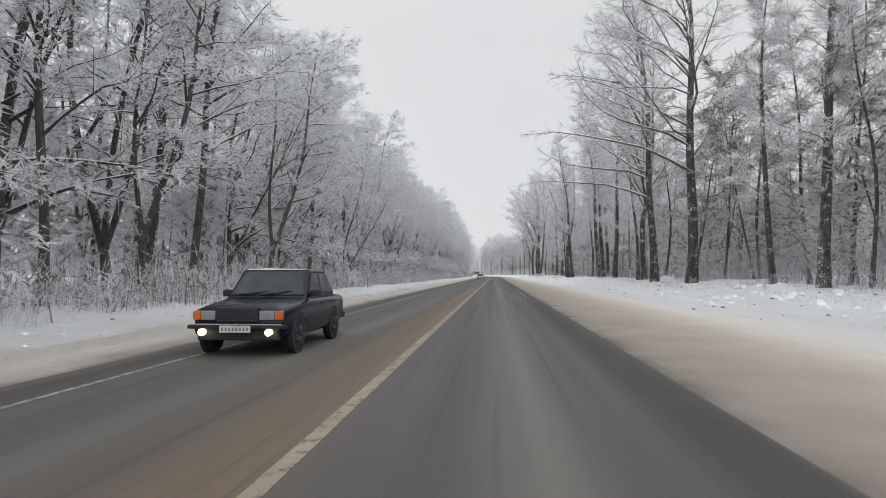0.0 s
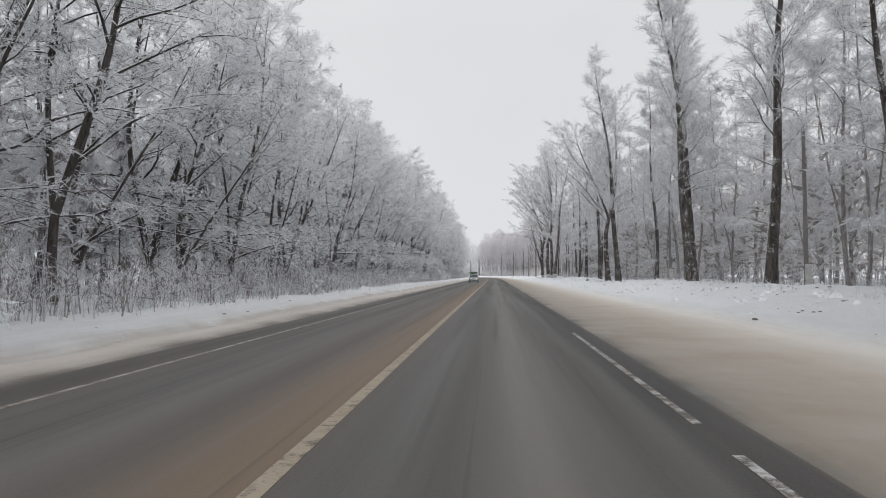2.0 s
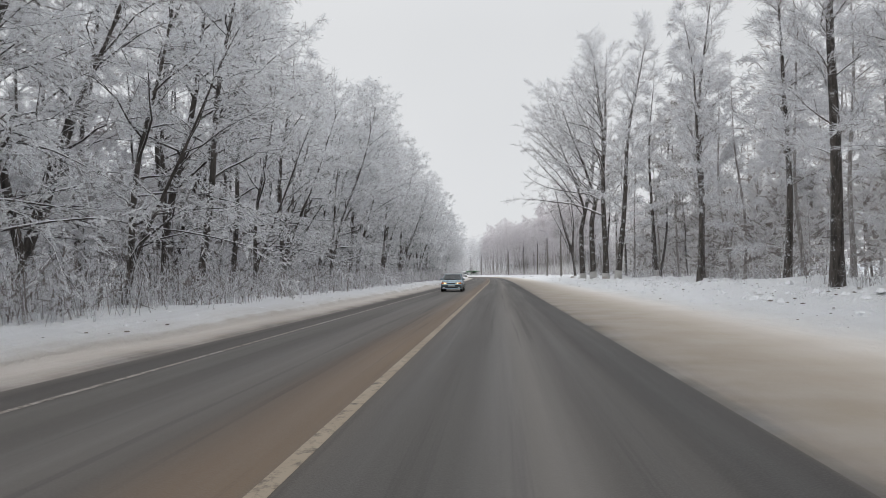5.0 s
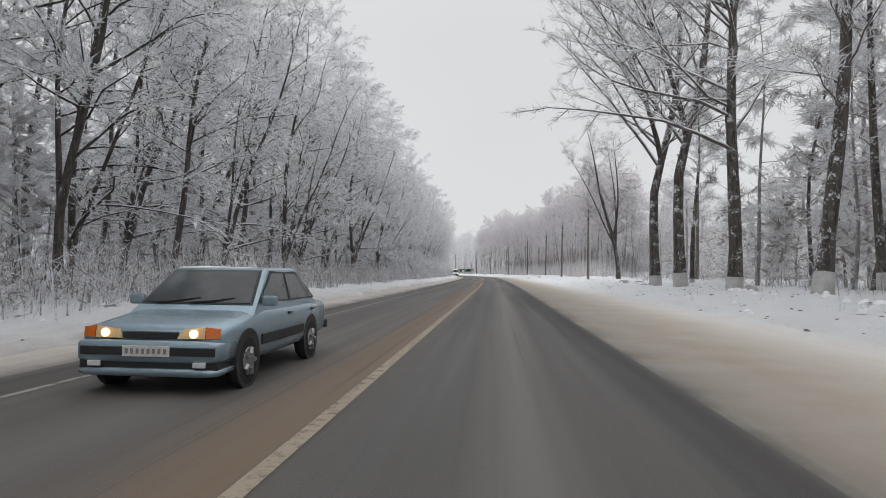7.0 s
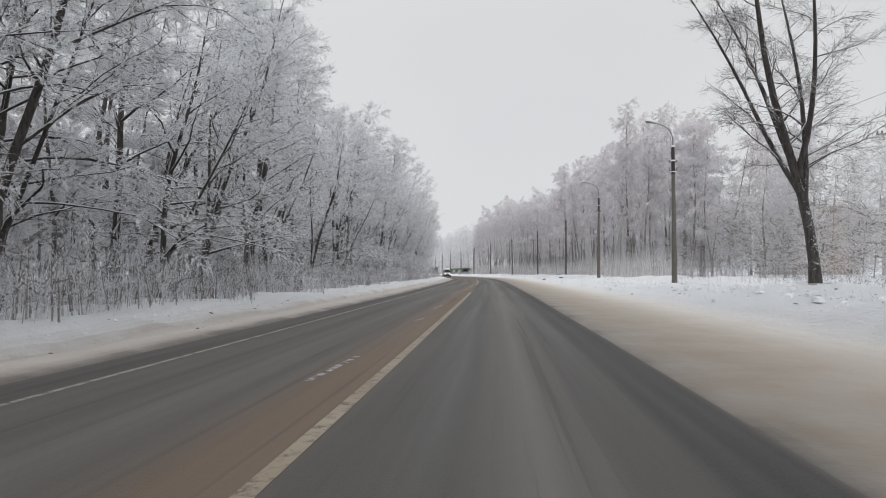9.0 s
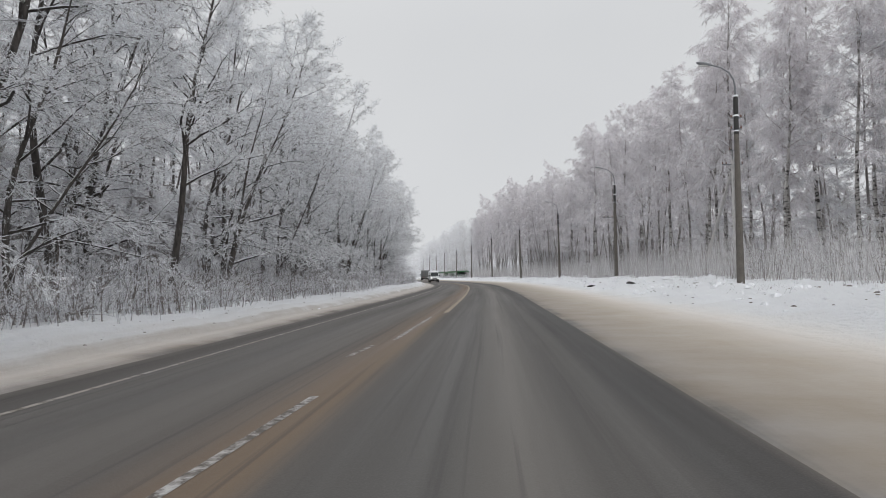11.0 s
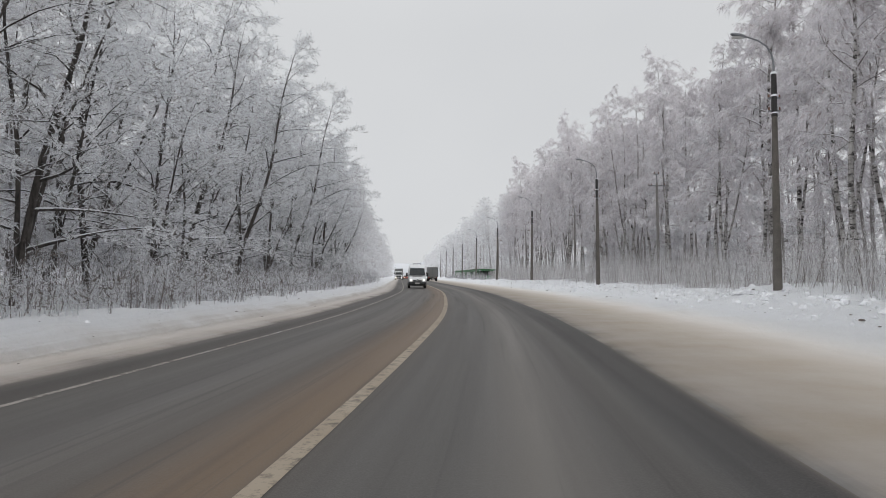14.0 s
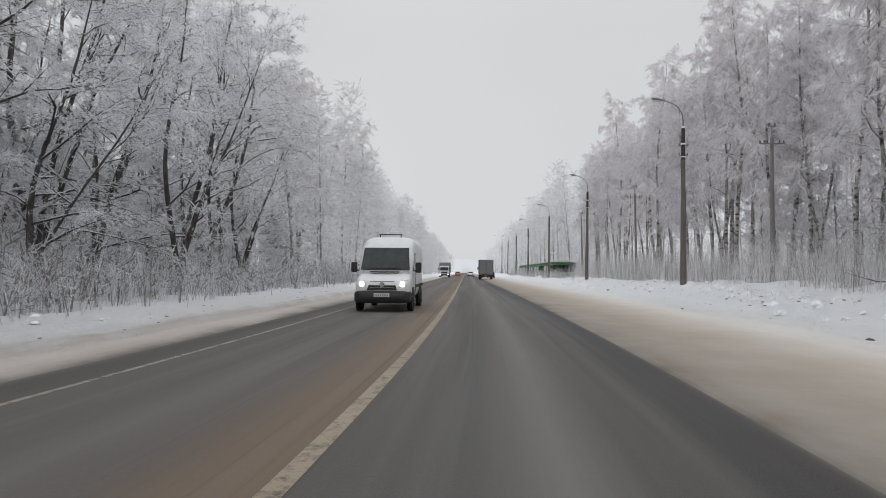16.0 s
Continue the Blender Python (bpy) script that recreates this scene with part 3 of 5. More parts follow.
POPLAR = [dict(height=31, r0=0.42, t0=0.27, side_bias=0.55, boughs=42, low=13.0, high=5.0, rise=0.92, arch=0.42, subs=13, twig_count=15000, lean=(0.01, 0.02), stems=1, thick=0.0098),
          dict(height=31, r0=0.42, t0=0.31, side_bias=0.30, boughs=46, low=12.5, high=5.5, rise=0.88, arch=0.18, subs=12, twig_count=16000, lean=(0.04, 0.0), stems=2, split=0.32, apart=0.11, thick=0.0092),
          dict(height=25, r0=0.32, t0=0.24, boughs=38, low=4.8, high=2.4, rise=0.85, arch=0.10, subs=10, twig_count=9500, lean=(-0.06, 0.03), stems=1, thick=0.0105),
          dict(height=20, r0=0.21, t0=0.22, boughs=32, low=3.8, high=1.6, rise=0.70, arch=0.15, subs=8, twig_count=6500, lean=(-0.05, 0.02), stems=1, thick=0.0105)]
poplars = [tree("poplar", "tall old poplar with furrowed bark and rimed boughs", "tree", "poplar_bark", "poplar_bough", "rime_poplar", seed=31 + i, twig_len=(0.25, 0.80), twig_width=0.062, twig_spread=0.50, twig_fall=-0.08,
                sides=9, steps=6, wander=0.20, crook=0.012, shoots=420, sub_len=0.36, **e) for i, e in enumerate(POPLAR)]

BIRCH = [dict(height=23, r0=0.20, t0=0.32, boughs=38, low=5.4, high=2.5, rise=0.85, twig_count=6800, lean=(-0.02, 0.02)),
         dict(height=25, r0=0.22, t0=0.36, boughs=38, low=5.6, high=2.6, rise=0.90, twig_count=6800, lean=(-0.05, -0.02)),
         dict(height=20, r0=0.17, t0=0.28, boughs=36, low=5.0, high=2.3, rise=0.80, twig_count=6400, lean=(-0.07, 0.04)),
         dict(height=22, r0=0.18, t0=0.32, boughs=38, low=5.0, high=2.4, rise=0.85, twig_count=6400, lean=(0.05, 0.02), stems=2, split=0.16)]
birches = [tree("birch", "tall birch with patched white bark and drooping rimed twigs", "tree", "birch_bark", "pale_bough", "rime_birch", seed=51 + i, arch=0.75, subs=5, twig_len=(0.18, 0.70), twig_width=0.125, twig_spread=0.45,
                twig_fall=0.55, sub_fall=0.35, crook=0.010, **e) for i, e in enumerate(BIRCH)]

WOOD = [dict(height=20, r0=0.15, t0=0.20, boughs=16, low=4.4, high=1.8, rise=0.75),
        dict(height=18, r0=0.13, t0=0.18, boughs=15, low=4.0, high=1.6, rise=0.70, lean=(0.06, 0.04), stems=2),
        dict(height=22, r0=0.17, t0=0.25, boughs=16, low=4.2, high=1.8, rise=0.80),
        dict(height=15, r0=0.10, t0=0.12, boughs=15, low=3.6, high=1.4, rise=0.60, lean=(-0.08, 0.05))]
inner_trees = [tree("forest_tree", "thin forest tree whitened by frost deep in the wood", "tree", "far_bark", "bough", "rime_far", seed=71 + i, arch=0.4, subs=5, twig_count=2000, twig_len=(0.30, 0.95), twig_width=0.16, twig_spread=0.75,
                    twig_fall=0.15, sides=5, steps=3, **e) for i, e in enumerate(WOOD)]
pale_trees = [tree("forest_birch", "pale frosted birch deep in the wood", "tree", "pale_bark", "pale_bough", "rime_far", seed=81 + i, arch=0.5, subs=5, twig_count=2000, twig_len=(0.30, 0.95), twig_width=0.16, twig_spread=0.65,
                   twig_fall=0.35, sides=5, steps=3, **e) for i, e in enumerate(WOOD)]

brown_trees = [tree("forest_tree", "thin brownish tree lightly rimed behind the poplars", "tree", "far_bark", "bough", "rime_brown", seed=91 + i, arch=0.4, subs=5, twig_count=2000, twig_len=(0.30, 0.95), twig_width=0.13, twig_spread=0.65,
                    twig_fall=0.10, sides=5, steps=3, **e) for i, e in enumerate(WOOD)]

lone = tree("roadside_tree", "bare lopped tree with upright boughs on the snowy verge", "tree", "bark", "poplar_bough", "rime_bare", seed=97, height=17.0, r0=0.25, wander=0.24, thick=0.0115, t0=0.30, boughs=75, low=4.0, high=2.0, rise=0.80, arch=0.30,
            subs=10, sub_len=0.36, twig_count=9500, twig_len=(0.2, 0.75), twig_width=0.024, twig_spread=0.50, twig_fall=0.05, lean=(-0.18, 0.0), stems=5, split=0.27, apart=0.15, sides=9, crook=0.012)
limewash(lone, lone)

pick = random.Random(5)
used = set()


def plant(kinds, k, s, d, size=1.0, spin=0.0, tilt=0.0, group=""):
    """The first use of a kind is moved into place; later ones are copies."""
    src = kinds[k % len(kinds)]
    p = along(s, d)
    p.z = ground_z(s, d) - 0.12
    m = Matrix.Translation(p) @ Euler((0, tilt, spin + heading(s))).to_matrix().to_4x4()
    if src.name in used:
        ob = copy_thing(src, m)
    else:
        used.add(src.name)
        ob = src
        ob.matrix_basis = m
    ob.scale = (size, size, size * pick.uniform(0.95, 1.05))
    if group:
        ob["group"] = group
    return ob


def growth(s):
    """The left-hand wood is lower along the bend."""
    return float(np.interp(s, [0, 44, 62, 90, 190, 250, 290, 330, 420, 640], [1.16, 1.16, 1.02, 1.04, 1.02, 0.97, 0.95, 0.92, 0.92, 0.9]))


# left-hand wood: low leaning edge trees in front, taller ones behind
k = 0
for d, step, lo, hi in ((-11.4, 5.8, 0.72, 0.94), (-14.8, 5.8, 0.96, 1.12)):
    s = 9.0 if d > -12 else 6.0
    while s < 395:
        grown = growth(s)
        plant(edge_trees, k * 3 + pick.randrange(2), s + pick.uniform(-1.8, 1.8), d + pick.uniform(-1.2, 0.8), pick.uniform(lo, hi) * grown, pick.uniform(-0.7, 0.7), pick.uniform(-0.04, 0.05), "trees of the roadside wood")
        s, k = s + step, k + 1
s = 2.0
while s < 400:
    plant(inner_trees, k + pick.randrange(3), s + pick.uniform(-1.4, 1.4), -18.4 + pick.uniform(-1.4, 1.0), pick.uniform(0.98, 1.12) * growth(s), pick.uniform(-0.9, 0.9), pick.uniform(-0.04, 0.06), "trees of the roadside wood")
    s, k = s + 4.2, k + 1

# right-hand row of old poplars and their neighbours: place, kind, size, lean
ROW = [(52.5, 16.2, 0, 1.0, 0.0), (59.5, 15.2, 0, 0.86, 0.05), (68.0, 16.3, 1, 0.74, 0.0), (71.8, 16.5, 3, 0.9, 0.03), (81.4, 15.9, 2, 0.95, 0.05), (97.7, 16.7, 2, 1.08, 0.02), (99.6, 17.6, 2, 1.0, -0.02),
       (106.5, 19.5, 2, 0.9, 0.0), (119.8, 15.5, 2, 1.02, 0.03), (127.4, 15.7, 1, 0.8, 0.03), (113.0, 18.0, 3, 1.0, 0.0), (134.1, 15.9, 3, 0.8, 0.0), (141.5, 17.0, 2, 0.95, 0.05), (150.0, 18.5, 3, 1.05, 0.0), (159.4, 16.3, 3, 1.0, 0.0),
       (166.0, 18.5, 2, 0.95, 0.0), (177.8, 13.8, 2, 1.0, 0.07), (187.8, 14.2, 0, 0.9, 0.02), (198.0, 14.3, 1, 1.0, 0.0), (200.4, 13.2, 1, 0.92, 0.0), (206.0, 17.5, 3, 0.95, 0.0), (183.0, 19.0, 3, 1.1, 0.0), (36.0, 17.5, 2, 0.95, 0.0), (44.0, 18.5, 3, 1.0, 0.0)]
for s, d, kind, size, tilt in ROW:
    stood = plant(poplars, kind, s, d, size, math.pi + pick.uniform(-0.5, 0.5) if kind < 2 else pick.uniform(-3, 3), tilt if kind < 2 else -tilt, "poplars along the verge")
    if s > 175:
        limewash(stood, poplars[kind])
lone.matrix_basis = Matrix.Translation((14.85, 223.3, 0.30)) @ Euler((0, 0, 0.0)).to_matrix().to_4x4()

# wood behind the poplars
for d, step in ((20.5, 4.8), (24.0, 5.2)):
    s = 16.0
    while s < 205:
        plant(brown_trees if s < 78 or (s > 168 and k % 2) else pale_trees, k + pick.randrange(3), s + pick.uniform(-1.6, 1.6), d + pick.uniform(-1.2, 1.2), pick.uniform(0.80, 1.05), pick.uniform(-3, 3), pick.uniform(-0.09, 0.09), "trees of the wood behind the poplars")
        s, k = s + step, k + 1
# birch wood along the bend
for d, step, lo in ((24.0, 4.6, 279), (27.0, 5.0, 281)):
    s = lo
    while s < 470:
        off = max(0.0, (300 - s) * 0.10)
        plant(birches, k * 3 + pick.randrange(2), s + pick.uniform(-1.6, 1.6), d + off + pick.uniform(-1.2, 1.2), pick.uniform(0.88, 1.10), pick.uniform(-3, 3), pick.uniform(-0.05, 0.05), "birches of the right-hand wood")
        s, k = s + step, k + 1
s = 276.0
while s < 420:
    plant(pale_trees, k + pick.randrange(3), s + pick.uniform(-1.8, 1.8), 30.0 + pick.uniform(-1.2, 1.2), pick.uniform(0.92, 1.10), pick.uniform(-3, 3), pick.uniform(-0.08, 0.08), "birches of the right-hand wood")
    s, k = s + 4.2, k + 1


# birches on the left where the wood thins out, and frosted trees before the houses
for s, d, size in ((402, -12.5, 0.85), (409, -14.0, 0.80), (421, -12.5, 0.78), (441, -13.5, 0.86)):
    plant(birches, k, s, d, size, pick.uniform(-3, 3), 0.02, "birches of the left-hand wood")
    k += 1
for s, d, size in ((238, 38, 0.62), (270, 36, 0.78), (276, 41, 0.9), (266, 31, 0.6), (283, 44, 0.9), (292, 42, 0.95), (231, 41, 0.55), (286, 38, 0.85), (300, 40, 0.9), (228, 36, 0.5)):
    plant(birches if k % 2 else pale_trees, k, s, d, size, pick.uniform(-3, 3), 0, "frosted trees round the clearing")
    k += 1


def wood_mass(name, label, stands, material, bark_material, slivers, seed, width=0.05, thick=0.10):
    """Deep wood, too many stems to count: thin trunks and rimed sprays as one mass. stands: s, d, height."""
    rnd, rng = np.random.default_rng(seed), random.Random(seed)
    tv, tf, out = [], [], []
    for s, d, h in stands:
        p = along(s, d, ground_z(s, d) - 0.1)
        bow = Vector((rng.gauss(0, 0.075), rng.gauss(0, 0.075), 0)) * h
        pts = [p, p + Vector((0, 0, h * 0.45)) + bow * 0.4, p + Vector((0, 0, h * 0.86)) + bow * 0.8]
        v, f = tube(pts, [h * 0.0055, h * 0.0036, 0.008], 4, len(tv))
        tv.extend(tuple(q) for q in v)
        tf.extend(f)
        n = slivers
        t = rnd.beta(1.5, 1.15, n)
        r = np.minimum(np.abs(rnd.normal(0, 1, n)), 1.75) * h * thick * np.sin(np.pi * np.clip(t * 0.84 + 0.14, 0, 1)) ** 0.6
        a = rnd.uniform(0, 2 * np.pi, n)
        c = np.stack([p.x + bow.x * t + np.cos(a) * r, p.y + bow.y * t + np.sin(a) * r, p.z + 0.5 + t * (h - 0.5)], 1)
        w = np.stack([np.cos(a), np.sin(a), rnd.normal(0.35, 0.5, n)], 1) + rnd.normal(0, 0.45, (n, 3))
        w /= np.linalg.norm(w, axis=1)[:, None]
        side = np.cross(w, rnd.normal(0, 1, (n, 3)))
        side /= np.linalg.norm(side, axis=1)[:, None]
        ln = rnd.uniform(0.4, 1.25, n)[:, None]
        hw = (rnd.uniform(0.7, 1.5, n) * width * 1.25)[:, None]
        out.append(np.stack([c - side * hw, c + side * hw, c + w * ln], 1).reshape(-1, 3))
    v = np.concatenate(out)
    ob = tagged(new(name, mesh_from(name, v.tolist(), np.arange(len(v)).reshape(-1, 3).tolist(), M[material])), label, "forest", kind="stuff")
    stems = new("stems", mesh_from("stems", tv, tf, M[bark_material], True))
    stems.parent = ob
    return ob


def stands(rows, s0, s1, seed):
    r = random.Random(seed)
    for d, step, h in rows:
        s = s0
        while s < s1:
            yield s + r.uniform(-1.8, 1.8), d + r.uniform(-1.6, 1.6), h * r.uniform(0.85, 1.10) * (growth(s) if d < 0 else 1.0)
            s += step


wood_mass("deep_wood", "frosted trunks and brush deep in the roadside wood", list(stands(((-16.5, 3.2, 7), (-21.0, 3.0, 9), (-25.0, 2.8, 7), (-31.0, 2.8, 8), (-22.5, 4.2, 23), (-27, 4.6, 24), (-33, 5.0, 25)), 0, 420, 1)), "rime_deep", "far_bark", 200, 1, 0.13)
wood_mass("deep_wood", "dim back rows of the roadside wood", list(stands(((-40, 3.4, 18), (-48, 4.0, 22)), 0, 430, 7)), "rime_deep", "far_bark", 150, 7, 0.25)
wood_mass("deep_wood", "frosted trunks and brush behind the poplars", list(stands(((22.0, 3.2, 7), (26.5, 3.4, 10), (31.0, 3.0, 8), (38.0, 3.0, 9), (28.5, 4.4, 22), (34, 4.4, 23), (42, 4.2, 21)), 12, 210, 2)), "rime_pale", "pale_bark", 260, 2, 0.105)
wood_mass("deep_wood", "pale frosted birches deep in the right-hand wood", list(stands(((32.0, 3.6, 9), (34, 4.0, 24)), 284, 425, 3)) + list(stands(((39, 4.4, 24), (46, 4.6, 22)), 326, 430, 4)), "rime_birch", "pale_bark", 290, 3, 0.10)
wood_mass("deep_wood", "dim brushwood behind the birches", list(stands(((34.0, 3.2, 7), (41.0, 3.2, 9)), 284, 425, 17)), "rime_deep", "far_bark", 260, 17, 0.08)
# haze on the distant woods is put into their paled rime colour
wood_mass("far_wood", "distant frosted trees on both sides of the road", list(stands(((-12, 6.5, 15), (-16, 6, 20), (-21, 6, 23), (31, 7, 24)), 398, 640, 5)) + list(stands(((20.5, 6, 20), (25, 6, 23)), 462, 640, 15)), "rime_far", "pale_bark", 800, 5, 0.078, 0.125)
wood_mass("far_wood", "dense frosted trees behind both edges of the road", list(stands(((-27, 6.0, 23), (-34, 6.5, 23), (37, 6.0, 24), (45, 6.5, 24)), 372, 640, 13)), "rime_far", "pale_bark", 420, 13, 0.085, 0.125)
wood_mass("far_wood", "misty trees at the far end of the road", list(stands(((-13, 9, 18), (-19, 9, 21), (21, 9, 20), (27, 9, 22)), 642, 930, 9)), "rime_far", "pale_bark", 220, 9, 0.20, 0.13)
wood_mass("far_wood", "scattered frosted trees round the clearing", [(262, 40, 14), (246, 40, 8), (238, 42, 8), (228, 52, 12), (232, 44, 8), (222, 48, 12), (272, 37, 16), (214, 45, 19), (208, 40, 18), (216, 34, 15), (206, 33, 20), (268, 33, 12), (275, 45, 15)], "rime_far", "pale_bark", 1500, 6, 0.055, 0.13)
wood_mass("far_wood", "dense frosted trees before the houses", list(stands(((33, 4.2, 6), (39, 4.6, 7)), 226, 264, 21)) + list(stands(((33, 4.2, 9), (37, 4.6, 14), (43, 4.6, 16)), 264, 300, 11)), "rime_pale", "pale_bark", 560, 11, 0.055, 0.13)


# ---- undergrowth: stems and sprays too many to count ----
def thicket(name, label, spots, seed, tall, stems, sprays, fine=1.0, rimed="rime_shrub"):
    """Clumps of thin rimed stems with side sprays, all one mass."""
    rnd = np.random.default_rng(seed)
    out = []
    for x, y, z, size in spots:
        n = stems
        b = np.stack([x + rnd.normal(0, 0.45, n), y + rnd.normal(0, 0.6, n), np.full(n, z - 0.05)], 1)
        h = rnd.uniform(0.35, 1.0, n)[:, None] * tall * size
        w = np.stack([rnd.normal(0, 0.16, n), rnd.normal(0, 0.16, n), np.ones(n)], 1)
        tip = b + w * h
        side = rnd.normal(0, 1, (n, 3)) * (1, 1, 0.1)
        side /= np.linalg.norm(side, axis=1)[:, None]
        half = rnd.uniform(0.008, 0.020, n)[:, None] * fine
        out.append(np.stack([b - side * half, b + side * half, tip], 1).reshape(-1, 3))
        pick_stem = rnd.integers(0, n, sprays)
        f = rnd.uniform(0.25, 1.0, sprays)[:, None]
        p = b[pick_stem] + (tip - b)[pick_stem] * f
        ww = rnd.normal(0, 0.6, (sprays, 3)) + (0, 0, 0.55)
        ww /= np.linalg.norm(ww, axis=1)[:, None]
        ss = np.cross(ww, rnd.normal(0, 1, (sprays, 3)))
        ss /= np.linalg.norm(ss, axis=1)[:, None]
        ln = rnd.uniform(0.15, 0.6, sprays)[:, None] * (0.5 + 0.5 * size)
        hw = rnd.uniform(0.008, 0.02, sprays)[:, None] * fine
        out.append(np.stack([p - ss * hw, p + ss * hw, p + ww * ln], 1).reshape(-1, 3))
    v = np.concatenate(out)
    me = mesh_from(name, v.tolist(), np.arange(len(v)).reshape(-1, 3).tolist(), M[rimed])
    return tagged(new(name, me), label, "undergrowth", kind="stuff")


def spots(n, s0, s1, d0, d1, lo, hi, seed):
    r = random.Random(seed)
    for _ in range(n):
        s, d = r.uniform(s0, s1), r.uniform(d0, d1)
        p = along(s, d)
        yield p.x, p.y, ground_z(s, d), r.uniform(lo, hi)


thicket("undergrowth", "rimed grey brushwood along the edge of the wood", list(spots(2400, 4, 410, -11.6, -7.7, 0.45, 1.15, 1)), 1, 1.9, 10, 52, 1.7)
thicket("undergrowth", "taller rimed saplings inside the wood", list(spots(750, 4, 430, -19, -11, 0.8, 1.6, 2)), 2, 2.6, 8, 60, 1.6)
thicket("undergrowth", "rimed weeds and brushwood behind the snow bank", list(spots(620, 14, 250, 16.5, 24, 0.5, 1.2, 3)), 3, 1.5, 9, 42)
thicket("undergrowth", "pale rimed reeds and saplings before the birches", list(spots(1250, 262, 450, 16.5, 24.0, 0.6, 1.4, 4)), 4, 3.3, 18, 32, 1.35, "rime_pale")
thicket("undergrowth", "tall brownish rimed bushes beside the old poplars", list(spots(130, 20, 66, 18.5, 25.0, 0.7, 1.2, 12)), 12, 4.2, 12, 190)
thicket("dry_grass", "frosted dry grass tufts standing in the snow", list(spots(220, 20, 420, 11.5, 15.5, 0.25, 0.55, 5)), 5, 0.9, 9, 22, 0.4)
thicket("undergrowth", "rimed reeds before the green pavilion", list(spots(300, 436, 530, 12.2, 15.0, 0.5, 1.1, 6)), 6, 1.8, 12, 30)


# ---- street lamps, poles and wires ----
def street_lamp(at):
    ob = thing("street_lamp", "concrete street lamp with a curved steel bracket, snow round its foot", "street lamp", "street lamps along the road", at)
    part("pole", drum((0, 0, -0.6), (0, 0, 9.9), 0.21, 0.105, 14), M["concrete"], ob, "grey-brown concrete pole")
    part("cap", drum((0, 0, 8.3), (0, 0, 10.35), 0.135, 0.115, 12), M["sleeve"], ob, "dark steel sleeve")
    for z in (8.45, 9.25, 10.30):
        part("snow_ring", drum((0, 0, z), (0, 0, z + 0.10), 0.150, 0.125, 10), M["clod"], ob, "snow caught on a clamp")
    bend = [(0, 0, 10.2), (0, 0, 10.8), (-0.08, 0, 11.25), (-0.30, 0, 11.62), (-0.72, 0, 11.90), (-1.28, 0, 12.08)]
    part("bracket", rod(bend, [0.05, 0.045, 0.042, 0.04, 0.036, 0.034]), M["steel"], ob)
    bm = bmesh.new()
    bmesh.ops.create_uvsphere(bm, u_segments=12, v_segments=8, radius=1.0, matrix=Matrix.Translation((-1.60, 0, 12.13)) @ Euler((0, radians(12), 0)).to_matrix().to_4x4() @ Matrix.Diagonal((0.40, 0.15, 0.10, 1)))
    head = part("lamp_head", bm, M["steel"], ob, "grey oval lantern dusted with snow")
    part("lens", box(-1.88, -1.38, -0.1, 0.1, 12.0, 12.06, 0.015), M["pale_concrete"], head)
    part("snow_cap", drum((-1.90, 0, 12.24), (-1.34, 0, 12.17), 0.05, 0.035, 8), M["clod"], head, "snow lying on the lantern")
    for z in (9.15, 8.55):
        part("crossbar", box(-0.28, 0.28, -0.03, 0.03, z, z + 0.06), M["steel"], ob)
        for x in (-0.25, 0.25):
            part("insulator", drum((x, 0, z + 0.06), (x, 0, z + 0.2), 0.045, 0.03, 8), M["porcelain"], ob)
    return ob


LAMPS = [(20.3, 214.0), (14.3, 242.6), (13.85, 274.3), (13.4, 307.3), (10.6, 340.0), (5.6, 370.0), (-0.6, 397.6), (-7.1, 428.5), (-13.6, 458.0), (-20.2, 488.0), (-26.6, 518.0), (-33.0, 548.0), (-39.6, 580.0)]
lamp = None
lamp_feet = []
for x, y in LAMPS:
    s, d = road_spot(x, y)
    m = Matrix.Translation((x, y, ground_z(s, d) - 0.32)) @ Euler((0, radians(pick.uniform(-0.8, 0.8)), heading(s))).to_matrix().to_4x4()
    lamp = street_lamp(m) if lamp is None else copy_thing(lamp, m)
    lamp_feet.append(m)


def telegraph_pole(at, label, wood, brace=0.0):
    ob = thing("telegraph_pole", label, "utility pole", "telegraph poles beside the road", at)
    part("pole", drum((0, 0, -0.5), (0, 0, 9.6), 0.16, 0.105, 12), M[wood], ob)
    part("stub", drum((0, 0, 9.5), (0, 0, 10.4), 0.04, 0.035, 8), M["steel"], ob)
    for z, half in ((9.15, 0.85), (10.3, 0.24)):
        bar = part("crossarm", box(-half, half, -0.045, 0.045, z, z + 0.09), M["steel"], ob)
        for x in ([-0.78, -0.5, 0.5, 0.78] if half > 0.5 else [-0.2, 0.2]):
            part("insulator", drum((x, 0, z + 0.09), (x, 0, z + 0.27), 0.055, 0.04, 8), M["porcelain"], bar)
    if brace:
        part("brace", drum((0, brace, -0.4), (0, 0.25, 8.6), 0.17, 0.12, 12), M["pale_concrete"], ob, "pale leaning concrete brace")
    return ob


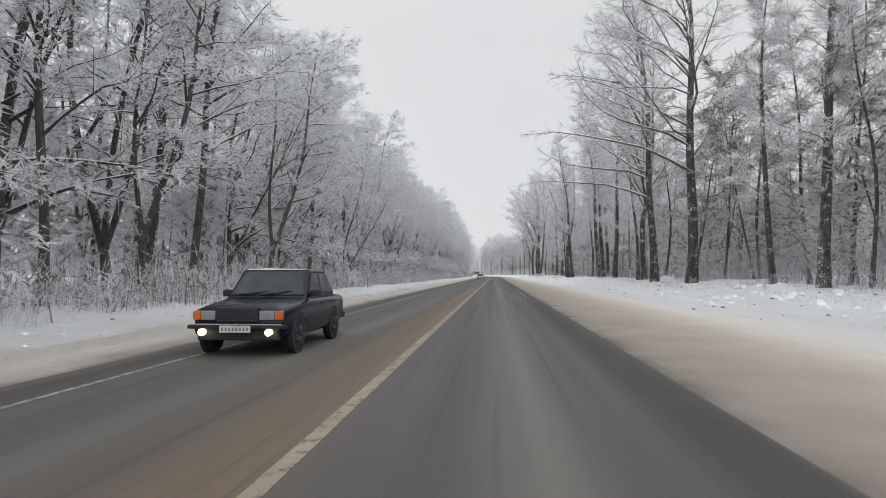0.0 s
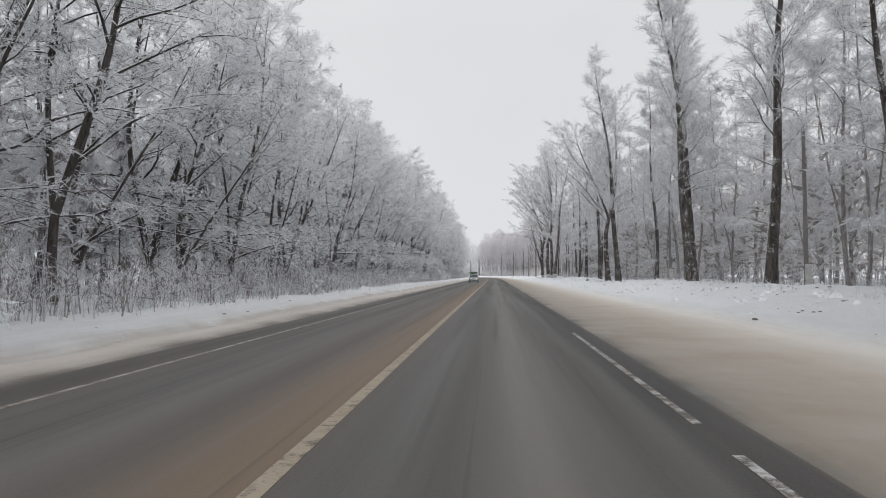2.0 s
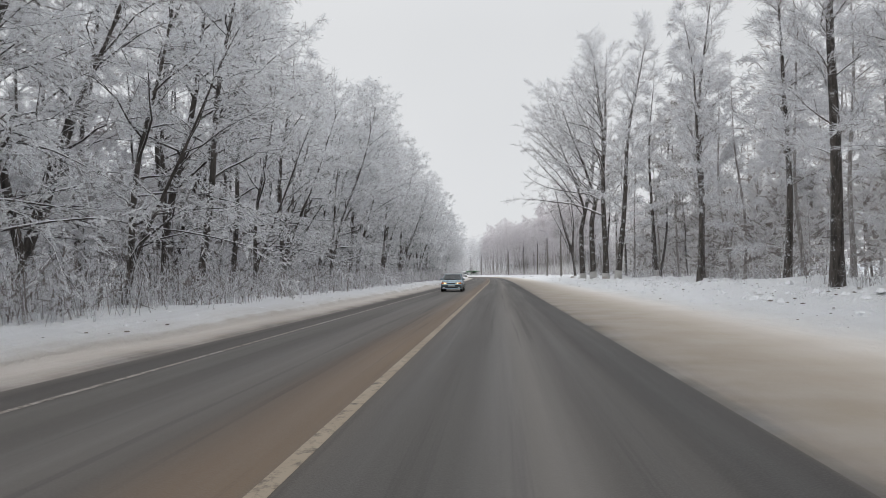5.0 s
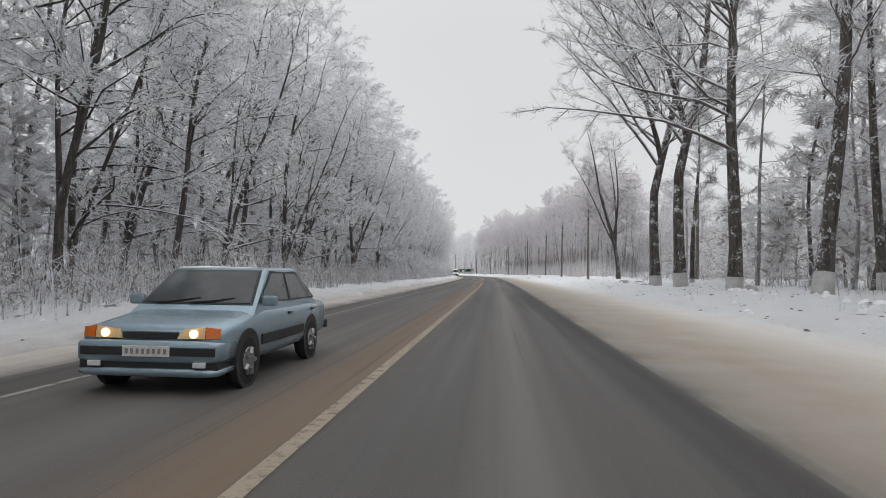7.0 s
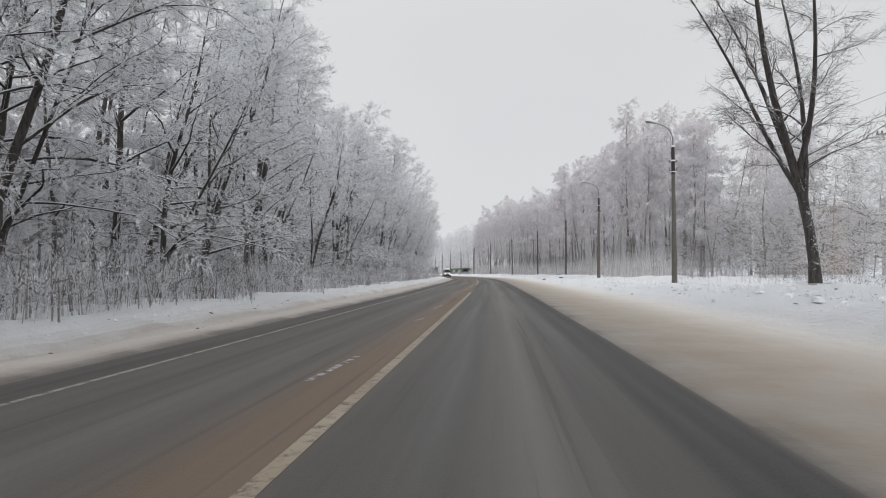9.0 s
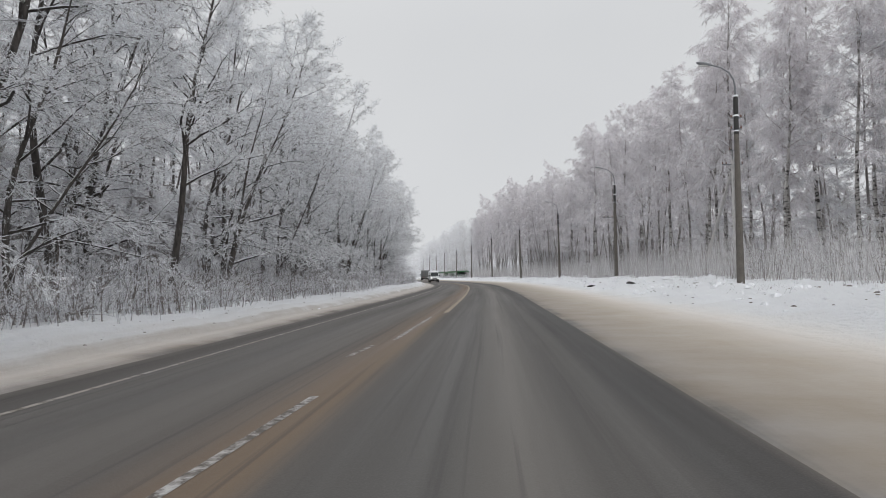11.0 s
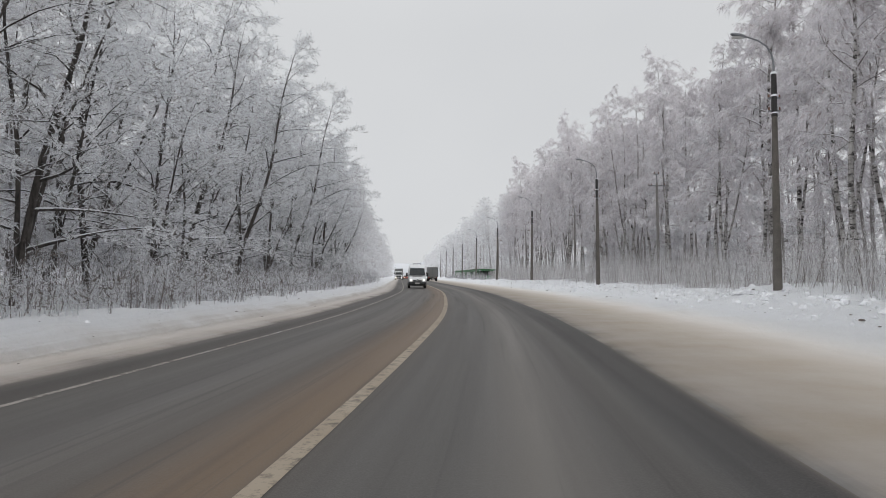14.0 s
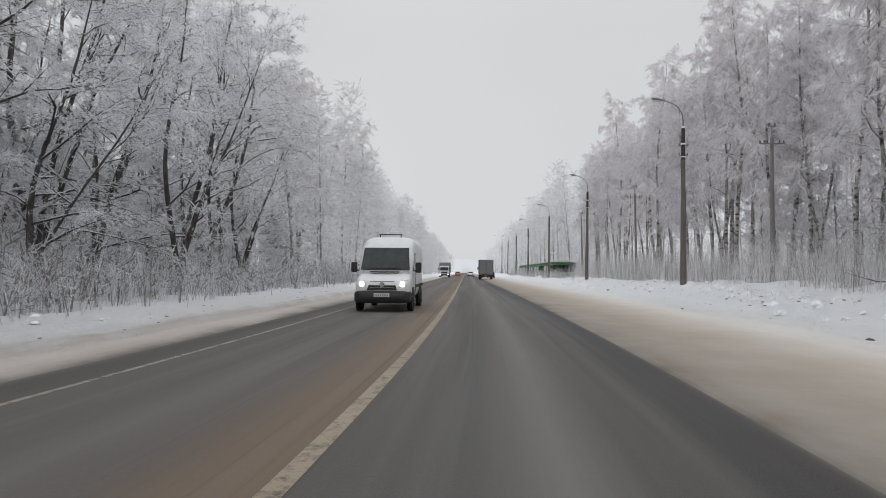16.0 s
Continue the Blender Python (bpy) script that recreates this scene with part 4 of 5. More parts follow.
TELE = [(26.1, 237.0, 0.0), (20.3, 293.0, 8.0), (18.5, 340.3, 0.0), (11.6, 372.7, 0.0), (5.5, 401.7, 0.0), (-1.6, 431.0, 0.0), (-8.4, 461.0, 0.0), (-15.2, 492.0, 0.0)]
tele_tops = []
pole = None
for x, y, brace in TELE:
    s, d = road_spot(x, y)
    m = Matrix.Translation((x, y, ground_z(s, d) + 0.08)) @ Euler((0, radians(pick.uniform(-1.2, 1.2)), heading(s))).to_matrix().to_4x4()
    if brace:
        telegraph_pole(m, "pale concrete telegraph pole propped by a leaning brace", "pale_concrete", brace)
    elif pole is None:
        pole = telegraph_pole(m, "weathered telegraph pole with crossarm and insulators", "wood_pole")
    else:
        copy_thing(pole, m)
    tele_tops.append(m)


def wire(a, b, sag):
    pts = [a.lerp(b, i / 14) - Vector((0, 0, sag * 4 * (i / 14) * (1 - i / 14))) for i in range(15)]
    verts, faces = tube(pts, [0.011] * 15, 4)
    ob = new("overhead_wire", mesh_from("overhead_wire", [tuple(v) for v in verts], faces, M["wire"]))
    return tagged(ob, "thin overhead wire white with frost between poles", "wire", "overhead wires")


for a, b in zip(tele_tops, tele_tops[1:]):
    for x in (-0.78, 0.78):
        wire(a @ Vector((x, 0, 9.42)), b @ Vector((x, 0, 9.42)), 0.7)
for a, b in zip(lamp_feet[:8], lamp_feet[1:9]):
    wire(a @ Vector((0.25, 0, 9.33)), b @ Vector((0.25, 0, 9.33)), 0.6)


def stub_pole(s, d, height):
    p = along(s, d, ground_z(s, d) - 0.1)
    ob = thing("utility_pole", "dark timber pole strapped to a pale concrete stub", "utility pole", "poles at the edge of the wood", Matrix.Translation(p))
    part("pole", drum((0, 0, 0.25), (0, 0, height), 0.12, 0.08, 12), M["wood_pole"], ob)
    part("stub", box(-0.13, 0.13, -0.30, -0.11, -0.3, 1.35, 0.02), M["pale_concrete"], ob, "pale concrete stub")
    for z in (0.5, 1.1):
        part("strap", drum((0, -0.06, z), (0, -0.06, z + 0.05), 0.2, 0.2, 12), M["steel"], ob)
    part("bracket", rod([(0, 0, height - 0.1), (-0.35, 0, height + 0.55), (-1.0, 0, height + 0.8)], [0.03, 0.028, 0.025]), M["steel"], ob)


stub_pole(61.5, 19.0, 11.0)
stub_pole(81.2, 17.6, 8.8)
stub_pole(111.0, 18.8, 9.0)


def warning_sign(s, d, height):
    """A triangular road sign seen from its bare metal back, sunk in the bushes."""
    p = along(s, d, ground_z(s, d) - 0.2)
    ob = thing("road_sign", "triangular road sign on a thin post, its bare grey back turned", "road sign", "", Matrix.Translation(p) @ Euler((0, 0, heading(s) + 0.1)).to_matrix().to_4x4())
    part("post", drum((0, 0.05, 0), (0, 0.05, height + 0.75), 0.038, 0.038, 10), M["steel"], ob)
    z = height
    bm = bmesh.new()
    ring = [(-0.45, z), (0.45, z), (0.0, z + 0.78)]
    a, b = [bm.verts.new((x, 0.09, h)) for x, h in ring], [bm.verts.new((x, 0.105, h)) for x, h in ring]
    bm.faces.new(a)
    bm.faces.new(b[::-1])
    for i in range(3):
        j = (i + 1) % 3
        bm.faces.new((a[j], a[i], b[i], b[j]))
    bmesh.ops.bevel(bm, geom=[e for e in bm.edges if abs(e.verts[0].co.y - e.verts[1].co.y) > 0.01], offset=0.06, segments=3, affect="EDGES")
    plate_back = part("plate", bm, M["steel"], ob, "bare grey metal back")
    for h in (z + 0.18, z + 0.48):
        part("clamp", box(-0.12, 0.12, 0.0, 0.09, h, h + 0.04, 0.006), M["sleeve"], plate_back)


warning_sign(87.0, -9.2, 1.75)


def snow_lump(s, d, size, seed):
    """A frozen lump of dirty snow thrown up by the plough."""
    rng = random.Random(seed)
    bm = bmesh.new()
    bmesh.ops.create_icosphere(bm, subdivisions=3, radius=size)
    for v in bm.verts:
        v.co *= 1 + 0.35 * noise.noise(v.co * (1.4 / size) + Vector((seed, 0, 0))) + 0.12 * noise.noise(v.co * (4.0 / size))
        v.co.z *= 0.8
    ob = thing("snow_lump", "frozen lump of dirty grey snow on the verge", "snow lump", "frozen lumps on the verge", Matrix.Translation(along(s, d, ground_z(s, d) + size * 0.35)) @ Euler((0, 0, rng.uniform(-3, 3))).to_matrix().to_4x4())
    part("lump", bm, M["lump"], ob)


for i, (s, d, size) in enumerate(((183.6, 13.4, 0.33), (208.0, 12.6, 0.24), (214.5, 13.6, 0.28), (122.0, 12.4, 0.22))):
    snow_lump(s, d, size, 40 + i)


# ---- clods of ploughed snow ----
def clods(name, label, material, n, s0, s1, d0, d1, lo, hi, seed, flat=0.6):
    r = random.Random(seed)
    verts, faces = [], []
    for _ in range(n):
        s, d, size = r.uniform(s0, s1), r.triangular(d0, d1, (d0 + d1) / 2), lo + (hi - lo) * r.random() ** 2.2
        p = along(s, d, ground_z(s, d) + size * 0.20)
        base = len(verts)
        for a, ring in ((-0.5, 5), (0.55, 5)):
            for k in range(ring):
                turn = 2 * math.pi * (k + a) / ring + s
                w = size * r.uniform(0.6, 1.2) * (1.0 if a < 0 else 0.65)
                verts.append((p.x + math.cos(turn) * w, p.y + math.sin(turn) * w * 1.3, p.z + size * (a * flat) * r.uniform(0.7, 1.2)))
        verts.append((p.x, p.y, p.z + size * 0.75 * flat))
        for k in range(5):
            m = (k + 1) % 5
            faces += [(base + k, base + m, base + 5 + m, base + 5 + k), (base + 5 + k, base + 5 + m, base + 10)]
    return tagged(new(name, mesh_from(name, verts, faces, material)), label, "snow clods", kind="stuff")


clods("snow_clods", "lumps of ploughed snow on the verge", M["clod"], 3000, 8, 420, 9.0, 17.0, 0.03, 0.22, 1, 0.65)
clods("snow_clods", "slabs of ploughed snow heaped on the verge", M["clod"], 700, 285, 372, 9.5, 16.0, 0.05, 0.22, 8, 0.6)
clods("snow_clods", "small lumps of ploughed snow on the bank", M["clod"], 700, 6, 420, -8.2, -5.5, 0.02, 0.08, 2)
clods("dirt_clods", "dark frozen dirt lumps scattered on the snow", M["dark_clod"], 2000, 8, 420, 8.2, 17.0, 0.02, 0.10, 3, 0.42)
clods("dirt_clods", "dark frozen dirt lumps scattered on the bank", M["dark_clod"], 420, 6, 420, -7.0, -5.2, 0.015, 0.06, 4, 0.35)


def scrap(s, d, length, spin):
    p = along(s, d, ground_z(s, d) + 0.05)
    ob = thing("dark_debris", "dark strip of debris lying on the snow", "debris", "", Matrix.Translation(p) @ Euler((0.1, 0.05, spin)).to_matrix().to_4x4())
    part("strip", rod([(-length / 2, 0, 0), (-length * 0.1, 0.06, 0.05), (length * 0.2, 0.02, 0.03), (length / 2, -0.08, 0.02)], [0.05, 0.09, 0.08, 0.03], 6), M["debris"], ob)


scrap(291.5, 10.1, 0.8, 0.2)
scrap(285.0, 11.6, 1.1, 0.9)


def fallen_branch(s, d, length, spin, seed):
    rng = random.Random(seed)
    p = along(s, d, ground_z(s, d) + 0.08)
    ob = thing("fallen_branch", "broken branch lying in the snow", "branch", "fallen branches", Matrix.Translation(p) @ Euler((0, 0, spin)).to_matrix().to_4x4())
    pts = limb(rng, Vector((0, 0, 0)), Vector((1, 0, 0.12)), length, 0.0, 5)
    part("stem", rod(pts, [0.05, 0.045, 0.04, 0.03, 0.02, 0.01], 6), M["bark"], ob)
    for j in (2, 3, 4):
        q = limb(rng, pts[j], Vector((0.6, rng.uniform(-1, 1), 0.5)), length * 0.3, 0.1, 3)
        part("twig", rod(q, [0.02, 0.015, 0.01, 0.006], 5), M["bark"], ob)


for i, (s, d, ln, sp) in enumerate(((204, 12.5, 1.6, 0.5), (209, 13.4, 2.0, -0.4), (228, 17.5, 2.6, 2.4), (236, 24.0, 3.0, 0.3), (303, 17.2, 2.4, 0.2), (381, 19.5, 3.4, 2.9), (374, 18.2, 2.0, 0.4))):
    fallen_branch(s, d, ln, sp, 200 + i)


# ---- vehicles, standing where they are met ----
PAINT = {
    "dark_blue": plain("dark_blue_paint", (0.0035, 0.006, 0.020), 0.24, 0.0, 5.0, 0.4),
    "silver_blue": plain("silver_blue_paint", (0.26, 0.34, 0.39), 0.26, 0.55, 3.0, 0.10),
    "white": plain("white_paint", (0.66, 0.67, 0.68), 0.4, 0.0, 4.0, 0.10),
    "red": plain("red_paint", (0.32, 0.05, 0.035), 0.4, 0.0, 4.0, 0.2),
    "trim": plain("black_trim", (0.018, 0.018, 0.019), 0.6),
    "chrome": plain("dull_chrome", (0.50, 0.51, 0.52), 0.25, 0.9),
    "tyre": plain("tyre_rubber", (0.014, 0.014, 0.015), 0.9),
    "rim": plain("wheel_rim", (0.30, 0.31, 0.32), 0.4, 0.7),
    "steel_rim": plain("sooty_rim", (0.05, 0.05, 0.052), 0.6, 0.4),
    "plate": plain("number_plate", (0.55, 0.54, 0.53), 0.5),
    "ink": plain("plate_ink", (0.19, 0.185, 0.18), 0.6),
    "lens": plain("clear_lens", (0.55, 0.56, 0.58), 0.15),
    "amber": plain("amber_lens", (0.55, 0.125, 0.012), 0.2),
    # clear lens with the bulb's warm glow put into its colour
    "warm_lens": plain("warm_lens", (0.66, 0.46, 0.24), 0.12),
    "dull_lens": plain("sooty_lens", (0.24, 0.245, 0.26), 0.12),
    "tarp": plain("grey_tarpaulin", (0.16, 0.165, 0.165), 0.7, 0.0, 2.0, 0.25),
    "glass": glass("car_glass", (0.020, 0.024, 0.026)),
    "pale_glass": glass("pale_car_glass", (0.05, 0.056, 0.058)),
    "lit": glow("lit_lamp", (1.0, 0.93, 0.78), 5.0),
    "fog": glow("yellow_lamp", (1.0, 0.86, 0.52), 4.0),
    "warm": glow("warm_lamp", (1.0, 0.74, 0.42), 2.2),
}


PAINT["dark_blue"].node_tree.nodes["Principled BSDF"].inputs["Specular IOR Level"].default_value = 0.32


def loft(stations, sides=16, power=5.0):
    """Rounded box sections (y, half width, low, high) joined nose to tail."""
    bm = bmesh.new()
    rings = []
    for y, w, lo, hi in stations:
        ring = []
        for k in range(sides):
            a = 2 * math.pi * (k + 0.5) / sides
            c, s = math.cos(a), math.sin(a)
            ring.append(bm.verts.new((math.copysign(abs(c) ** (2 / power), c) * w, y, (lo + hi) / 2 + math.copysign(abs(s) ** (2 / power), s) * (hi - lo) / 2)))
        rings.append(ring)
    for a, b in zip(rings, rings[1:]):
        for k in range(sides):
            m = (k + 1) % sides
            bm.faces.new((a[k], a[m], b[m], b[k]))
    bm.faces.new(rings[0][::-1])
    bm.faces.new(rings[-1])
    bmesh.ops.recalc_face_normals(bm, faces=bm.faces[:])
    for f in bm.faces:
        f.smooth = True
    return bm


def panel(corners, thick=0.012, bm=None):
    """A flat pane with thickness, standing proud along its normal."""
    bm = bm or bmesh.new()
    c = [Vector(p) for p in corners]
    n = (c[1] - c[0]).cross(c[2] - c[0]).normalized()
    a, b = [bm.verts.new(p - n * thick) for p in c], [bm.verts.new(p + n * thick) for p in c]
    bm.faces.new(a[::-1])
    bm.faces.new(b)
    for i in range(len(c)):
        j = (i + 1) % len(c)
        bm.faces.new((a[i], a[j], b[j], b[i]))
    bmesh.ops.recalc_face_normals(bm, faces=bm.faces[:])
    return bm


def frustum(low, high, z0, z1, bevel=0.05):
    """A cabin: rectangles (half width, front y, back y) at two heights."""
    bm = bmesh.new()
    v = []
    for (w, f, b), z in ((low, z0), (high, z1)):
        v += [bm.verts.new(p) for p in ((-w, f, z), (w, f, z), (w, b, z), (-w, b, z))]
    for q in ((3, 2, 1, 0), (4, 5, 6, 7), (0, 1, 5, 4), (1, 2, 6, 5), (2, 3, 7, 6), (3, 0, 4, 7)):
        bm.faces.new([v[i] for i in q])
    bmesh.ops.bevel(bm, geom=[e for e in bm.edges if max(p.co.z for p in e.verts) > (z0 + z1) / 2], offset=bevel, segments=3, profile=0.6, affect="EDGES")
    bmesh.ops.recalc_face_normals(bm, faces=bm.faces[:])
    return bm


def wheels(ob, track, front, rear, radius, rim, width=0.18):
    for y in (front, rear):
        for sx in (-1, 1):
            x0, x1 = sx * (track / 2 - width / 2), sx * (track / 2 + width / 2)
            w = part("wheel", drum((x0, y, radius), (x1, y, radius), radius * 0.6, radius * 0.6, 16), PAINT["trim"], ob)
            bm = drum((x0, y, radius), (x1, y, radius), radius, radius, 24)
            bmesh.ops.bevel(bm, geom=[e for e in bm.edges if abs(e.verts[0].co.x - e.verts[1].co.x) < 1e-4], offset=0.025, segments=2, affect="EDGES")
            part("tyre", bm, PAINT["tyre"], w)
            bm = drum((x1 - sx * 0.03, y, radius), (x1 + sx * 0.006, y, radius), radius * 0.62, radius * 0.55, 18)
            for k in range(5):
                a = 2 * math.pi * k / 5
                p = Vector((x1 + sx * 0.012, y + math.cos(a) * radius * 0.28, radius + math.sin(a) * radius * 0.28))
                q = Vector((x1 + sx * 0.012, y + math.cos(a) * radius * 0.55, radius + math.sin(a) * radius * 0.55))
                drum(p, q, 0.035, 0.028, 6, bm)
            part("rim", bm, PAINT[rim], w)


def arches(ob, half, front, rear, radius):
    # black discs stand for the shaded hollows round the wheels; none are cut
    for y in (front, rear):
        for sx in (-1, 1):
            part("wheel_arch", drum((sx * (half - 0.08), y, radius + 0.03), (sx * (half + 0.004), y, radius + 0.03), radius * 1.2, radius * 1.2, 22), PAINT["trim"], ob)


def plate(ob, y, z, bars=8):
    body = part("number_plate", box(-0.26, 0.26, y - 0.012, y, z, z + 0.115, 0.006), PAINT["plate"], ob, "dirty number plate")
    for i in range(bars):
        x = -0.21 + 0.42 * i / (bars - 1)
        part("bar", box(x - 0.016, x + 0.016, y - 0.016, y - 0.011, z + 0.03, z + 0.085), PAINT["ink"], body)


def sedan(name, label, paint, at, length, width, height, belt, wheelbase, radius, rim, boxy, lamps, group="cars on the road"):
    """A four-door saloon; its nose points to -y."""
    ob = thing(name, label, "car", group, at)
    P, half, nose = PAINT[paint], width / 2, -length / 2
    f_axle = nose + (0.70 if boxy else 0.66)
    r_axle = f_axle + wheelbase
    n_hi = belt - (0.13 if boxy else 0.15)
    z0 = belt - 0.10
    part("body", loft([(nose + 0.05, half * 0.93, 0.36, n_hi - 0.05), (nose + 0.12, half * 0.965, 0.30, n_hi), (nose + 0.6, half, 0.25, n_hi + 0.06), (nose + 1.25, half, 0.23, belt),
                       (0.2, half, 0.23, belt), (length / 2 - 1.0, half, 0.25, belt), (length / 2 - 0.15, half * 0.97, 0.32, belt - 0.02), (length / 2 - 0.04, half * 0.93, 0.38, belt - 0.10)], 24, 7.0 if boxy else 6.0), P, ob)
    cow, back = nose + (1.22 if boxy else 0.86), length / 2 - (0.72 if boxy else 0.50)
    top_f, top_b = cow + (0.62 if boxy else 0.86), back - (0.50 if boxy else 0.72)
    wl, wh = half * 0.95, half * (0.79 if boxy else 0.77)
    part("roof", frustum((wl, cow, back), (wh, top_f, top_b), z0, height, 0.06), P, ob)

    def on(t, x, front=True):
        """A point on the front or rear slope of the cabin."""
        y0, y1 = (cow, top_f) if front else (back, top_b)
        return Vector((x * (wl + (wh - wl) * t), y0 + (y1 - y0) * t, z0 + (height - z0) * t))

    part("windscreen_seal", panel([on(0.20, -0.945), on(0.20, 0.945), on(0.925, 0.91), on(0.925, -0.91)], 0.007), PAINT["trim"], ob)
    part("windscreen", panel([on(0.225, -0.90), on(0.225, 0.90), on(0.89, 0.86), on(0.89, -0.86)], 0.013), PAINT["glass"], ob, "dark windscreen")
    part("snow_strip", rod([on(0.985, -0.9) + Vector((0, 0, 0.0)), on(0.985, -0.3), on(0.985, 0.4), on(0.985, 0.9)], [0.008, 0.02, 0.014, 0.006], 6), M["clod"], ob, "thin snow along the edge of the roof")
    part("rear_window", panel([on(0.25, 0.86, False), on(0.25, -0.86, False), on(0.86, -0.82, False), on(0.86, 0.82, False)], 0.012), PAINT["glass"], ob)
    for sx in (-1, 1):
        mid = (top_f + top_b) / 2 - 0.05
        for name_, ya, yb, ta, tb in (("front_window", cow + 0.30, mid - 0.04, top_f + 0.06, mid - 0.04), ("rear_side_window", mid + 0.04, back - 0.46, mid + 0.04, top_b - 0.16), ("quarter_window", back - 0.42, back - 0.18, top_b - 0.12, top_b - 0.03)):
            lo, hi = 0.25, 0.86
            xl, xh = sx * (wl + (wh - wl) * lo), sx * (wl + (wh - wl) * hi)
            zl, zh = z0 + (height - z0) * lo, z0 + (height - z0) * hi
            quad = [(xl, ya, zl), (xl, yb, zl), (xh, tb, zh), (xh, ta, zh)]
            mid_q = sum((Vector(p) for p in quad), Vector()) / 4
            rim_q = [Vector(p) + (Vector(p) - mid_q).normalized() * 0.04 for p in quad]
            part("window_seal", panel(rim_q if sx > 0 else rim_q[::-1], 0.006), PAINT["trim"], ob)
            part(name_, panel(quad if sx > 0 else quad[::-1], 0.012), PAINT["pale_glass"], ob)
        part("mirror", box(min(sx * (half - 0.06), sx * (half + 0.13)), max(sx * (half - 0.06), sx * (half + 0.13)), cow + 0.32, cow + 0.40, belt + 0.0, belt + 0.13, 0.03), PAINT["trim"] if boxy else P, ob)
        for y in (mid - 0.22, back - 0.52):
            part("door_handle", box(sx * half - 0.012, sx * half + 0.018, y, y + 0.14, belt - 0.15, belt - 0.115, 0.008), PAINT["trim"], ob)
        part("side_trim", box(sx * half - 0.01, sx * half + 0.014, f_axle + 0.40, r_axle - 0.40, 0.50 if boxy else 0.43, 0.56, 0.008), PAINT["trim"], ob)
        part("wiper", rod([on(0.24, sx * 0.3 - 0.42) - Vector((0, 0.03, 0)), on(0.27, sx * 0.3 - 0.1) - Vector((0, 0.045, 0)), on(0.34, sx * 0.3 + 0.32) - Vector((0, 0.025, 0))], [0.013, 0.013, 0.009], 5), PAINT["trim"], ob)
    arches(ob, half, f_axle, r_axle, radius)
    wheels(ob, width - 0.17, f_axle, r_axle, radius, rim)
    if boxy:
        part("grille", box(-0.36, 0.36, nose - 0.03, nose + 0.08, 0.56, 0.80, 0.012), PAINT["trim"], ob, "black slatted grille")
        for i in range(5):
            part("slat", box(-0.34, 0.34, nose - 0.042, nose - 0.03, 0.585 + i * 0.045, 0.600 + i * 0.045), PAINT["steel_rim"], ob)
        part("bumper", box(-half, half, nose - 0.10, nose + 0.10, 0.46, 0.52, 0.02), PAINT["trim"], ob)
        part("bumper_strip", box(-half * 0.96, half * 0.96, nose - 0.112, nose - 0.09, 0.52, 0.545, 0.006), PAINT["chrome"], ob, "chrome bumper strip")
        for sx in (-1, 1):
            a, b = sorted((sx * 0.37, sx * 0.62))
            part("headlight", box(a, b, nose - 0.02, nose + 0.08, 0.60, 0.75, 0.015), PAINT["dull_lens"], ob, "clear square headlight")
            a, b = sorted((sx * 0.625, sx * 0.755))
            part("indicator", box(a, b, nose - 0.015, nose + 0.09, 0.60, 0.75, 0.015), PAINT["amber"], ob, "amber corner indicator")
            part("fog_lamp", drum((sx * 0.56, nose - 0.12, 0.405), (sx * 0.56, nose - 0.03, 0.405), 0.058, 0.052, 16), PAINT["fog"], ob, "lit round fog lamp")
        part("front_apron", box(-half * 0.85, half * 0.85, nose + 0.02, nose + 0.2, 0.26, 0.46, 0.03), PAINT["trim"], ob)
        plate(ob, nose - 0.1, 0.40)
    else:
        part("bumper", loft([(nose - 0.05, half * 0.86, 0.36, 0.565), (nose - 0.02, half * 0.955, 0.34, 0.58), (nose + 0.34, half * 0.995, 0.33, 0.585)], 20, 8.0), P, ob)
        part("bumper_strip", box(-half * 0.90, half * 0.90, nose - 0.062, nose - 0.03, 0.42, 0.51, 0.01), PAINT["trim"], ob, "black rubbing strip")
        part("air_intake", box(-half * 0.93, half * 0.93, nose - 0.02, nose + 0.36, 0.27, 0.38, 0.01), PAINT["trim"], ob, "dark open intake")
        part("lower_lip", loft([(nose - 0.05, half * 0.84, 0.20, 0.275), (nose - 0.01, half * 0.95, 0.20, 0.285), (nose + 0.34, half * 0.985, 0.22, 0.30)], 16, 7.0), P, ob)
        part("grille", box(-0.30, 0.30, nose - 0.005, nose + 0.08, 0.595, 0.665, 0.01), PAINT["trim"], ob, "narrow black grille")
        for sx in (-1, 1):
            lamp = part("headlight", panel([(sx * 0.31, nose + 0.0, 0.595), (sx * 0.605, nose + 0.02, 0.595), (sx * 0.605, nose + 0.04, 0.72), (sx * 0.36, nose + 0.03, 0.69)][::sx], 0.022), PAINT["warm_lens"] if lamps else PAINT["lens"], ob, "clear slim headlight")
            if lamps:
                part("bulb", drum((sx * 0.49, nose - 0.02, 0.65), (sx * 0.49, nose + 0.0, 0.65), 0.045, 0.045, 12), PAINT["warm"], lamp, "bulb glowing warm")
            part("indicator", panel([(sx * 0.61, nose + 0.02, 0.595), (sx * 0.755, nose + 0.055, 0.60), (sx * 0.755, nose + 0.07, 0.70), (sx * 0.61, nose + 0.04, 0.72)][::sx], 0.022), PAINT["amber"], ob, "amber corner indicator")
            part("fog_lamp", box(sx * 0.58 - 0.07, sx * 0.58 + 0.07, nose - 0.07, nose - 0.03, 0.30, 0.36, 0.012), PAINT["lens"], ob)
        plate(ob, nose - 0.064, 0.41)
    for sx in (-1, 1):
        a, b = sorted((sx * 0.42, sx * 0.72))
